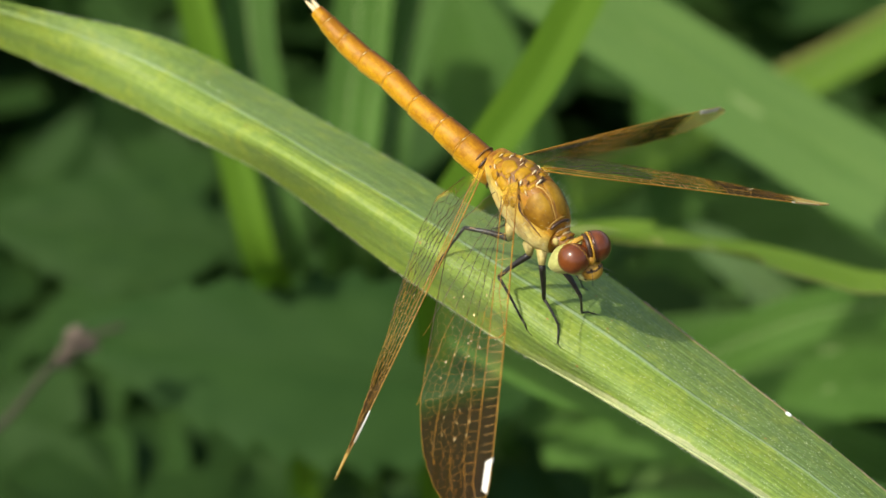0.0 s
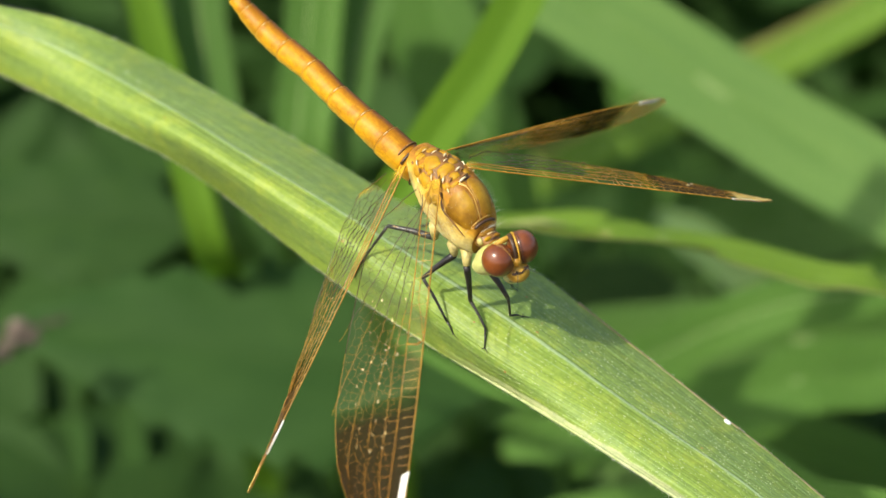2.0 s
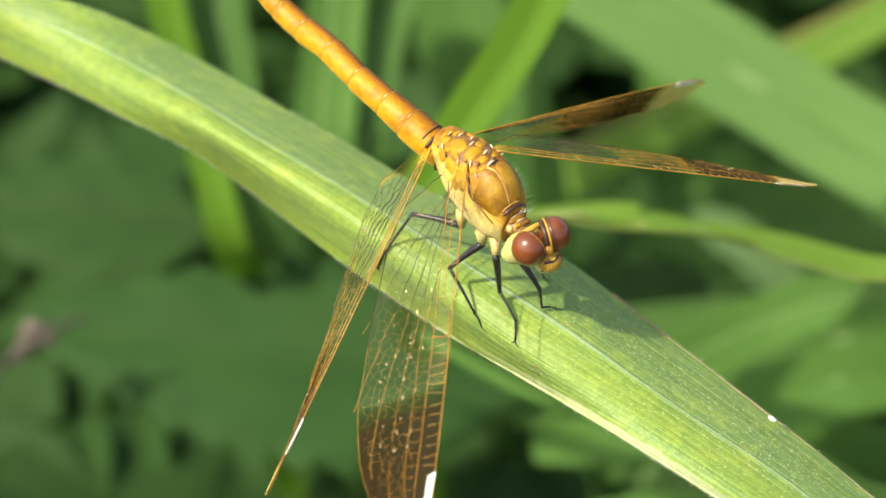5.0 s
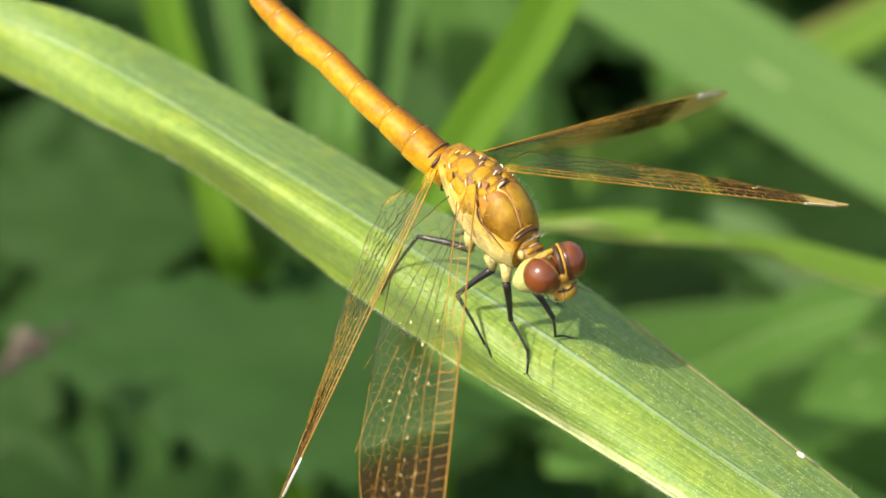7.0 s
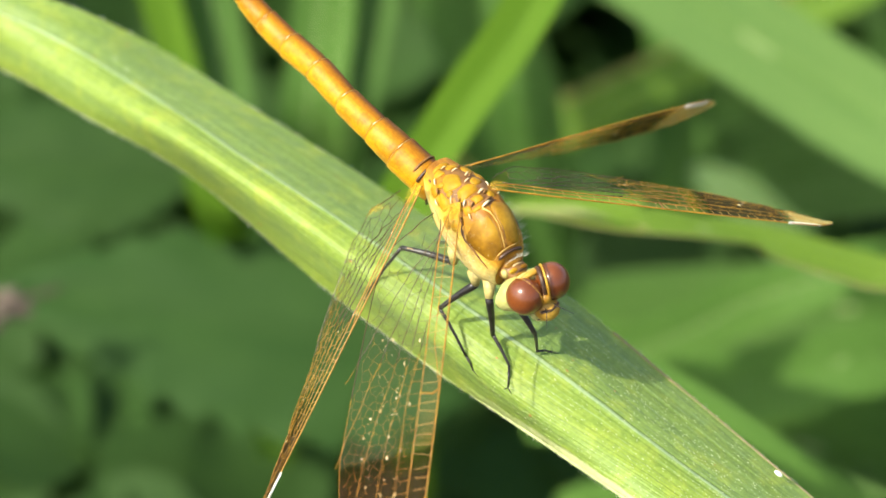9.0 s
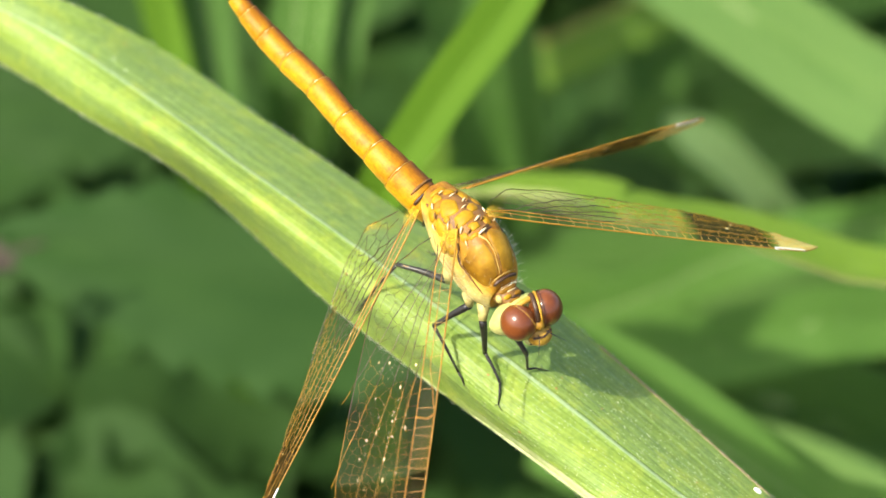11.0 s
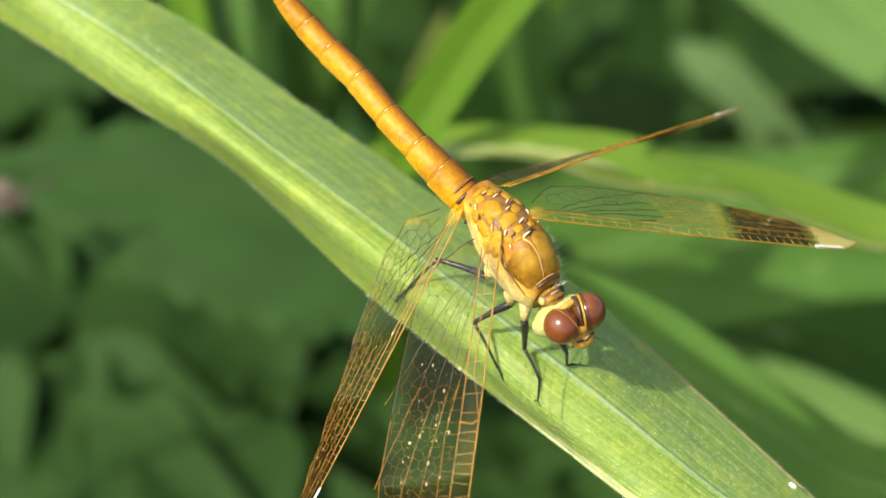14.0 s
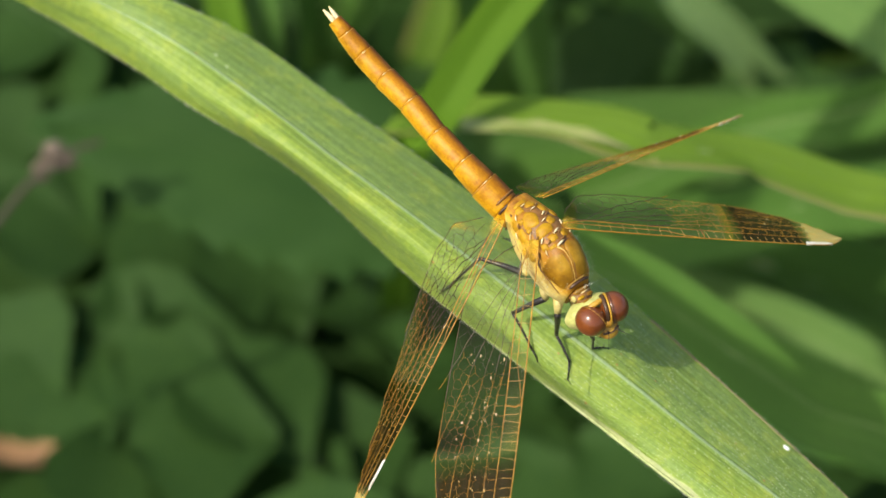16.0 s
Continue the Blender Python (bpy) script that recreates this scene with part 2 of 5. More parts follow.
BLADE_LIME = foliage("grass_lime", (0.135, 0.255, 0.022), (0.225, 0.37, 0.036), 8, 0.05, 0.6, 0.4, edge=(0.42, 0.39, 0.14), shine=0.08)
BLADE_DARK = foliage("grass_dark", (0.043, 0.112, 0.018), (0.080, 0.175, 0.030), 8, 0.05, 0.6, 0.3, shine=0.08)
BLADE_SHADY = foliage("grass_shady", (0.036, 0.096, 0.016), (0.068, 0.150, 0.026), 8, 0.05, 0.6, 0.3, shine=0.08)
BROAD = foliage("broad_leaf_green", (0.021, 0.060, 0.0130), (0.043, 0.098, 0.0220), 3, 0.06, 0.6, 0.35, (0.045, 0.10, 0.02), 0.4, None, 0.08)
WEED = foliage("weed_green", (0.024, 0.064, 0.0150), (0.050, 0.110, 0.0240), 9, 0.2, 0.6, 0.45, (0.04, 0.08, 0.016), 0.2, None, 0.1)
MARGIN_PALE = skin("margin_cream", [(0.30, 0.38, 0.12), (0.46, 0.50, 0.24)], 900, 0.6)
MARGIN_RED = skin("margin_reddish", [(0.20, 0.17, 0.07), (0.27, 0.20, 0.11)], 900, 0.6)
HAIR_PALE = skin("pale_hair", [(0.62, 0.63, 0.48), (0.75, 0.75, 0.62)], 900, 0.35)
DEW = skin("waxy_white", [(0.72, 0.76, 0.66), (0.85, 0.87, 0.8)], 900, 0.25)
BRISTLE = skin("leaf_bristle", [(0.40, 0.50, 0.20), (0.54, 0.60, 0.34)], 900, 0.5)
SPOT = skin("rust_spot", [(0.30, 0.16, 0.04), (0.42, 0.25, 0.06)], 900, 0.6)
SOIL = skin("dark_soil", [(0.045, 0.036, 0.026), (0.105, 0.080, 0.058)], 60, 0.95, 0.8, 0.0, 700.0)
WITHERED = skin("withered_cream", [(0.30, 0.35, 0.10), (0.40, 0.40, 0.16)], 300, 0.75, shine=0.1)
BRACT = skin("bract_pinkish", [(0.07, 0.054, 0.036), (0.14, 0.108, 0.08)], 260, 0.8)
DEAD = skin("dead_leaf_brown", [(0.22, 0.12, 0.05), (0.40, 0.24, 0.11)], 200, 0.75)
TWIG = skin("dry_stalk", [(0.038, 0.034, 0.018), (0.066, 0.055, 0.032)], 300, 0.8)
ABDOMEN = body_skin("abdomen_orange", [(0.0, (0.482, 0.343, 0.0894)), (0.17, (0.580, 0.405, 0.0550)), (0.25, (0.510, 0.272, 0.0050)), (0.45, (0.450, 0.218, 0.0016)), (0.51, (0.350, 0.142, 0.0016)), (0.58, (0.170, 0.058, 0.0020)), (0.8, (0.344, 0.163, 0.0200)), (1.0, (0.473, 0.326, 0.1074))], 0.5)
THORAX = body_skin("thorax_amber", [(0.0, (0.651, 0.563, 0.2464)), (0.22, (0.686, 0.581, 0.2112)), (0.27, (0.651, 0.458, 0.0880)), (0.31, (0.546, 0.299, 0.0264)), (0.37, (0.352, 0.167, 0.0106)), (0.45, (0.264, 0.114, 0.0088)), (0.55, (0.352, 0.167, 0.0106)), (0.62, (0.440, 0.229, 0.0264)), (0.78, (0.528, 0.334, 0.0704)), (1.0, (0.74, 0.64, 0.28))], 0.48)
SCLERITE = skin("sclerite_gold", [(0.295, 0.139, 0.0031), (0.459, 0.266, 0.0094)], 700, 0.5, 0.3, 0.0, shine=0.2)
SHIELD = skin("shield_amber", [(0.130, 0.055, 0.0022), (0.285, 0.142, 0.0050), (0.370, 0.215, 0.0120)], 420, 0.45, 0.3, shine=0.25)
CREAM = skin("cream_ridge_glint", [(0.72, 0.56, 0.26), (0.82, 0.70, 0.44)], 1500, 0.35)
COXA = skin("coxa_yellow", [(0.40, 0.33, 0.09), (0.56, 0.47, 0.17)], 1100, 0.5)
DARK_SEAM = skin("dark_seam", [(0.035, 0.018, 0.010), (0.08, 0.04, 0.02)], 1500, 0.4)
LEG_BLACK = skin("leg_black", [(0.012, 0.011, 0.010), (0.035, 0.030, 0.026)], 1500, 0.32, 0.4)
LEG_OCHRE = skin("leg_ochre", [(0.30, 0.19, 0.07), (0.45, 0.30, 0.12)], 1500, 0.4)
GENA = skin("head_yellow", [(0.36, 0.38, 0.10), (0.52, 0.50, 0.18)], 900, 0.45)
FACE = skin("face_ochre", [(0.36, 0.17, 0.010), (0.54, 0.32, 0.04)], 1200, 0.4)
EYE = skin("eye_red_brown", [(0.105, 0.026, 0.006), (0.180, 0.050, 0.010)], 500, 0.32, 0.02, 0.35, 9000.0)
EYE.node_tree.nodes["Principled BSDF"].inputs["Specular IOR Level"].default_value = 0.25
EYE.node_tree.nodes["Principled BSDF"].inputs["Coat Weight"].default_value = 0.6
EYE.node_tree.nodes["Principled BSDF"].inputs["Coat Roughness"].default_value = 0.13
SCAR = skin("pale_scar_tissue", [(0.26, 0.35, 0.14), (0.36, 0.44, 0.22)], 900, 0.7, shine=0.1)
SADDLE = skin("saddle_brown", [(0.09, 0.042, 0.012), (0.30, 0.14, 0.025)], 1800, 0.5)
GROOVE = skin("groove_amber", [(0.11, 0.046, 0.010), (0.26, 0.125, 0.028)], 1500, 0.5)
JOINT = skin("joint_ochre", [(0.495, 0.288, 0.0540), (0.630, 0.432, 0.1260)], 1500, 0.5)
VEIN = skin("vein_amber", [(0.22, 0.105, 0.006), (0.44, 0.23, 0.016)], 900, 0.35, shine=0.3)
# pale gold of the glints painted as dots on the wings
GLINT = skin("glint_gold", [(0.85, 0.62, 0.22), (0.92, 0.80, 0.50)], 900, 0.25)
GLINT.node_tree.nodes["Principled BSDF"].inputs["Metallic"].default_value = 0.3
VEIN_DARK = skin("vein_brown", [(0.035, 0.022, 0.008), (0.085, 0.050, 0.012)], 900, 0.3)
STIGMA = skin("stigma_white", [(0.78, 0.76, 0.62), (0.86, 0.84, 0.74)], 900, 0.4)


# ---- building helpers (bmesh in millimetres, linked in metres) ----
def part(name, bm, mat, parent=None, label="", smooth=True):
    me = bpy.data.meshes.new(name)
    for v in bm.verts:
        v.co *= MM
    bm.normal_update()
    bm.to_mesh(me)
    bm.free()
    if smooth:
        me.polygons.foreach_set("use_smooth", [True] * len(me.polygons))
    for one in mat if isinstance(mat, (list, tuple)) else (mat,):
        me.materials.append(one)
    ob = new(name, me)
    if parent is not None:
        ob.parent = parent
        ob.matrix_parent_inverse = Matrix.Translation(parent.location).inverted()
    return tagged(ob, label)


def thing(name, at, label, category, group=""):
    ob = new(name)
    ob.empty_display_size = 0.002
    ob.location = Vector(at) * MM
    return tagged(ob, label, category, group)


def spline(points, n):
    """n+1 points along a Catmull-Rom curve through points."""
    pts = [Vector(p) for p in points]
    pts = [pts[0] * 2 - pts[1]] + pts + [pts[-1] * 2 - pts[-2]]
    out, last = [], len(pts) - 3
    for i in range(n + 1):
        x = i / n * last
        k = min(int(x), last - 1)
        t = x - k
        a, b, c, d = pts[k:k + 4]
        out.append(0.5 * ((2 * b) + (c - a) * t + (2 * a - 5 * b + 4 * c - d) * t * t + (3 * b - a - 3 * c + d) * t ** 3))
    return out


def table(stops, x):
    """Straight interpolation in rows of (x, value...)."""
    if x <= stops[0][0]:
        return stops[0][1:]
    for p, q in zip(stops, stops[1:]):
        if x <= q[0]:
            k = (x - p[0]) / (q[0] - p[0])
            return tuple(a + (b - a) * k for a, b in zip(p[1:], q[1:]))
    return stops[-1][1:]


def sheet(bm, rows, uvs, mat=0):
    """Faces between rows of points of equal length; uvs: the same of (u, v)."""
    layer = bm.loops.layers.uv.verify()
    vs = [[bm.verts.new(p) for p in row] for row in rows]
    for i in range(len(rows) - 1):
        for j in range(len(rows[0]) - 1):
            ids = ((i, j), (i, j + 1), (i + 1, j + 1), (i + 1, j))
            try:
                f = bm.faces.new([vs[a][b] for a, b in ids])
            except ValueError:
                continue
            f.material_index = mat
            for loop, (a, b) in zip(f.loops, ids):
                loop[layer].uv = uvs[a][b]
    return vs


def rings(bm, list_of_rings, mat=0, caps=True):
    """A closed tube through rings of points; UV x along, y round."""
    n, m = len(list_of_rings), len(list_of_rings[0])
    rows = [list(r) + [r[0]] for r in list_of_rings]
    layer = bm.loops.layers.uv.verify()
    vs = [[bm.verts.new(p) for p in r] for r in list_of_rings]
    for i in range(n - 1):
        for j in range(m):
            k = (j + 1) % m
            f = bm.faces.new((vs[i][j], vs[i][k], vs[i + 1][k], vs[i + 1][j]))
            f.material_index = mat
            for loop, uv in zip(f.loops, ((i / n, j / m), (i / n, (j + 1) / m), ((i + 1) / n, (j + 1) / m), ((i + 1) / n, j / m))):
                loop[layer].uv = uv
    if caps:
        for row, flip in ((vs[0], True), (vs[-1], False)):
            f = bm.faces.new(row[::-1] if flip else row)
            f.material_index = mat
            for loop in f.loops:
                loop[layer].uv = (0.5, 0.5)
    return vs


def tube(bm, points, radii, sides=8, mat=0, flat=1.0):
    """A round rod along points with a radius at each."""
    pts = [Vector(p) for p in points]
    side = None
    made = []
    for i, p in enumerate(pts):
        way = (pts[min(i + 1, len(pts) - 1)] - pts[max(i - 1, 0)]).normalized()
        if side is None:
            side = way.orthogonal().normalized()
        side = (side - way * side.dot(way)).normalized()
        up = way.cross(side)
        r = radii[i] if isinstance(radii, (list, tuple)) else radii
        made.append([p + (side * math.cos(a) + up * math.sin(a) * flat) * r for a in (6.28318 * j / sides for j in range(sides))])
    rings(bm, made, mat)


def blob(bm, centre, axes, seg=16, rows=10, mat=0, lumps=0.0, seed=0.0):
    """An ellipsoid with three half-axes (vectors), gently uneven."""
    c, (a, b, d) = Vector(centre), [Vector(v) for v in axes]
    made = []
    for i in range(rows + 1):
        th = math.pi * (0.02 + 0.96 * i / rows)
        ring = []
        for j in range(seg):
            ph = 6.28318 * j / seg
            n = a * (math.sin(th) * math.cos(ph)) + b * (math.sin(th) * math.sin(ph)) + d * math.cos(th)
            k = 1 + lumps * noise.noise(n * 1.3 + Vector((seed, seed * 2, 0)))
            ring.append(c + n * k)
        made.append(ring)
    rings(bm, made, mat)


# ---- ground ----
def build_ground():
    bm = bmesh.new()
    n, near = 64, 420.0
    def height(x, y):
        v = Vector((x * 0.03, y * 0.03, 0))
        return -150 + 9 * noise.noise(v) + 3 * noise.noise(v * 4)
    lines = [-60000, -20000, -6000, -2500, -1000] + [-near + 2 * near * i / n for i in range(n + 1)] + [1000, 2500, 6000, 20000, 60000]
    rows = [[(x, y + 60, height(x, y)) for x in lines] for y in lines]
    sheet(bm, rows, [[(x / 50, y / 50) for x in lines] for y in lines])
    tagged(part("ground", bm, SOIL), "dark moist soil under the grass", kind="structure")


# ---- the grass leaf on which the dragonfly sits ----
AXIS = Vector((0.79, -0.57, -0.23)).normalized()
# distance along the leaf, then offsets of the far edge, two inner lines and the near edge
SECTION = (
    (-120, -8.0, -12.0, -34.0, -8.2, -11.6, -34.6, -8.4, -11.2, -35.2, -8.8, -10.8, -36.0),
    (-85, -7.0, -7.7, -19.3, -7.2, -6.9, -20.2, -7.6, -6.3, -21.4, -8.0, -5.7, -23.2),
    (-65, -6.2, -3.7, -12.7, -6.2, -3.1, -13.7, -6.5, -2.4, -15.2, -7.0, -1.4, -17.7),
    (-55, -4.8, -1.1, -10.7, -4.9, -0.5, -11.5, -5.2, 0.0, -13.3, -5.8, 1.0, -16.1),
    (-47, -2.5, 1.5, -9.9, -3.2, 1.2, -10.6, -4.0, 1.2, -12.5, -4.5, 1.9, -15.7),
    (-42, -0.6, 4.0, -9.8, -2.0, 2.4, -10.6, -3.4, 1.6, -12.0, -4.1, 2.0, -15.3),
    (-37.5, 0.7, 5.7, -10.4, -1.3, 3.2, -10.6, -3.2, 1.5, -11.5, -3.9, 1.9, -14.5),
    (-33, 2.0, 7.9, -12.2, -1.0, 3.3, -10.5, -3.1, 1.1, -10.9, -3.8, 1.1, -13.6),
    (-25, 1.9, 7.0, -11.2, -1.0, 2.7, -9.6, -2.9, 0.3, -9.6, -2.8, 1.7, -13.3),
    (-22, 1.9, 6.9, -10.9, -1.0, 2.4, -9.3, -2.9, -0.1, -9.2, -2.3, 2.7, -14.8),
    (-15, 2.1, 7.3, -10.9, -1.0, 2.2, -8.9, -2.9, -0.3, -9.0, -2.9, 1.8, -14.3),
    (-8, 2.2, 7.6, -11.0, -1.0, 2.2, -8.6, -2.9, -0.4, -8.9, -3.5, 0.7, -13.7),
    (2, 2.8, 7.8, -9.8, -0.9, 2.1, -8.1, -3.2, -0.6, -9.5, -3.5, 0.7, -13.8),
    (8, 2.5, 7.4, -9.75, -0.9, 2.0, -8.0, -3.5, -1.0, -9.4, -3.8, -0.3, -12.3),
    (18, 2.3, 7.8, -11.3, -0.9, 2.8, -9.6, -3.0, -0.2, -9.5, -4.1, -1.5, -10.6),
    (28, 1.9, 7.6, -12.2, -0.7, 3.4, -10.5, -3.0, 0.2, -10.0, -4.2, -1.8, -10.2),
    (45, 1.4, 6.6, -14.5, -0.9, 3.0, -13.0, -3.0, 0.2, -13.0, -4.0, -1.6, -13.4),
    (75, -8.0, 9.0, -44.0, -9.5, 7.0, -43.0, -11.0, 5.0, -43.0, -12.0, 3.6, -43.6),
    (100, -26.0, 20.0, -128.0, -26.6, 19.2, -127.0, -27.4, 18.2, -127.0, -28.0, 17.4, -128.0),
)


def leaf_line(s):
    v = table(SECTION, s)
    return [AXIS * s + Vector(v[i:i + 3]) for i in (0, 3, 6, 9)]


def leaf_point(s, k):
    """A place on the leaf: s along it, k from 0 (far edge) to 1 (near edge)."""
    ctrl = [(a + b * 2 + c) / 4 for a, b, c in zip(leaf_line(s - 2.5), leaf_line(s), leaf_line(s + 2.5))]
    p = [ctrl[0] * 2 - ctrl[1]] + ctrl + [ctrl[-1] * 2 - ctrl[-2]]
    x = k * 3
    i = min(int(x), 2)
    t = x - i
    a, b, c, d = p[i:i + 4]
    return 0.5 * ((2 * b) + (c - a) * t + (2 * a - 5 * b + 4 * c - d) * t * t + (3 * b - a - 3 * c + d) * t ** 3)


def leaf_normal(s, k):
    n = (leaf_point(s + 0.5, k) - leaf_point(s - 0.5, k)).cross(leaf_point(s, min(k + 0.03, 1)) - leaf_point(s, max(k - 0.03, 0)))
    n.normalize()
    return n if n.z > -0.2 and n.y < 0.6 else -n


def build_leaf():
    leaf = thing("grass_leaf", AXIS * 100 + Vector((-26, 19, -128)), "broad arched green grass leaf with pale veins and hairy margins", "leaf")
    bm = bmesh.new()
    steps = [-72 + 0.6 * i for i in range(187)] + [40 + 3 * i for i in range(21)]
    wide = 144
    top, uvs = [], []
    for s in steps:
        row, uv = [], []
        for j in range(wide + 1):
            k = 0.5 + (j / wide - 0.5) * min(1.0, max(0.02, (s + 72.5) / 12)) ** 0.6
            p = leaf_point(s, k)
            rib = 0.010 * math.sin(6.2832 * k * 17) + 0.005 * math.sin(6.2832 * k * 37 + 1)
            rib += 0.07 * math.exp(-((k - 0.42) / 0.014) ** 2)
            rib += 0.10 * noise.noise(Vector((s * 0.12, k * 5, 0))) + 0.05 * noise.noise(Vector((s * 0.5, k * 14, 3)))
            row.append(p + leaf_normal(s, k) * rib)
            uv.append((k, s))
        top.append(row)
        uvs.append(uv)
    sheet(bm, top, uvs)
    low = [[p - leaf_normal(s, j / wide) * 0.18 for j, p in enumerate(row)] for s, row in zip(steps, top)]
    sheet(bm, [r[::-1] for r in low], [r[::-1] for r in uvs])
    bmesh.ops.remove_doubles(bm, verts=bm.verts, dist=0.0005)
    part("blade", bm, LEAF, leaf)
    # margins
    bm = bmesh.new()
    tube(bm, [leaf_point(s, 1.0) for s in range(-2, 60)], [0.03 + 0.10 * max(0, min(1, (s + 2) / 14)) + 0.05 * noise.noise(Vector((s * 0.4, 0, 0))) for s in range(-2, 60)], 7)
    part("near_margin", bm, MARGIN_PALE, leaf, "cream-coloured hairy leaf margin")
    bm = bmesh.new()
    tube(bm, [leaf_point(s, 0.0) for s in range(9, 60)], [0.08 + 0.03 * noise.noise(Vector((s * 0.5, 5, 0))) for s in range(9, 60)], 7)
    part("far_margin", bm, MARGIN_RED, leaf, "reddish-brown leaf margin")
    # fine hairs on both margins and the face
    rnd = random.Random(4)
    bm = bmesh.new()
    for i in range(4200):
        s, edge = rnd.uniform(-50, 42), 1.0 if rnd.random() < 0.75 else 0.0
        p = leaf_point(s, edge)
        out = (p - leaf_point(s, 0.9 if edge else 0.1)).normalized()
        way = (out + Vector((rnd.gauss(0, 0.5), rnd.gauss(0, 0.5), rnd.gauss(0, 0.5)))).normalized()
        hair(bm, p, way, rnd.uniform(0.15, 0.5), 0.014)
    hairs = part("margin_hair", bm, HAIR_PALE, leaf, "short pale hairs")
    hairs["kind"] = "stuff"
    bm = bmesh.new()
    for i in range(3600):
        s = rnd.triangular(-48, 40, 26) if i % 4 else rnd.uniform(-48, 40)
        k = rnd.triangular(0.02, 0.97, 0.22) if s > 0 and i % 5 else rnd.uniform(0.03, 0.97)
        if rnd.random() < 0.7:
            k = min(0.985, max(0.015, round(k * 34) / 34 + rnd.gauss(0, 0.005)))
        n = leaf_normal(s, k)
        p = leaf_point(s, k) + n * 0.06
        r = rnd.uniform(0.012, 0.028) * (1.2 if s > 6 else 0.7)
        speck(bm, p, AXIS * r * rnd.uniform(1.2, 3.2), n.cross(AXIS) * r, n * r * 1.6)
    specks = part("leaf_bristle", bm, BRISTLE, leaf, "tiny pale bristles in rows along the veins")
    specks["kind"] = "stuff"
    bm = bmesh.new()
    for i in range(24):
        s, k = rnd.uniform(-45, 38), rnd.uniform(0.05, 0.95)
        n = leaf_normal(s, k)
        r = rnd.uniform(0.04, 0.11)
        speck(bm, leaf_point(s, k) + n * 0.05, AXIS * r * 1.5, n.cross(AXIS) * r, n * 0.05)
    rust = part("rust_spot", bm, SPOT, leaf, "small rusty spots")
    rust["kind"] = "stuff"
    # the white fleck on the far margin
    bm = bmesh.new()
    blob(bm, (20.5, -7.5, -16.1), (AXIS * 0.32, Vector((0.5, 0.6, 0.2)) * 0.2, Vector((0, -0.3, 0.9)) * 0.18), 12, 8, 0, 0.3)
    fleck = part("white_fleck", bm, DEW)
    tagged(fleck, "small white waxy fleck stuck to the leaf margin", "fleck")
    bm = bmesh.new()
    for s, k in ((-33.9, 0.30), (-32.4, 0.33)):
        blob(bm, leaf_point(s, k) + leaf_normal(s, k) * 0.04, (AXIS * 0.2, Vector((0.5, 0.6, 0.2)) * 0.15, Vector((0, -0.3, 0.9)) * 0.02), 10, 6, 0, 0.4, s)
    part("pale_scar", bm, SCAR, leaf, "pale scar on the leaf")


def hair(bm, p, way, length, r):
    side = way.orthogonal().normalized() * r
    other = way.cross(side).normalized() * r
    tip = bm.verts.new(p + way * length)
    a, b, c = bm.verts.new(p + side), bm.verts.new(p - side * 0.5 + other * 0.87), bm.verts.new(p - side * 0.5 - other * 0.87)
    for f in ((a, b, tip), (b, c, tip), (c, a, tip)):
        bm.faces.new(f)


def speck(bm, p, a, b, c):
    v = [bm.verts.new(p + q) for q in (a, b, -a, -b, c)]
    for i in range(4):
        bm.faces.new((v[i], v[(i + 1) % 4], v[4]))


# ---- the dragonfly ----
FORE = Vector((0.60, -0.75, -0.28)).normalized()
UP = (Vector((0, 0, 1)) - FORE * FORE.z).normalized()
SIDE = UP.cross(FORE)
CHEST = Vector((0.0, -0.7, -0.6))


def body(f, s, u):
    return CHEST + FORE * f + SIDE * s + UP * u


def ring(centre, fwd, up, hw, hu, hd, n=28, power=1.0):
    """Points round a body: from the belly over the viewer's left side and the back."""
    side = up.cross(fwd).normalized()
    out = []
    for j in range(n):
        a = 6.28318 * j / n
        c, s = math.cos(a), math.sin(a)
        s = math.copysign(abs(s) ** power, s)
        out.append(centre - side * (hw * s) - up * ((hd if c > 0 else hu) * math.copysign(abs(c) ** power, c)))
    return out


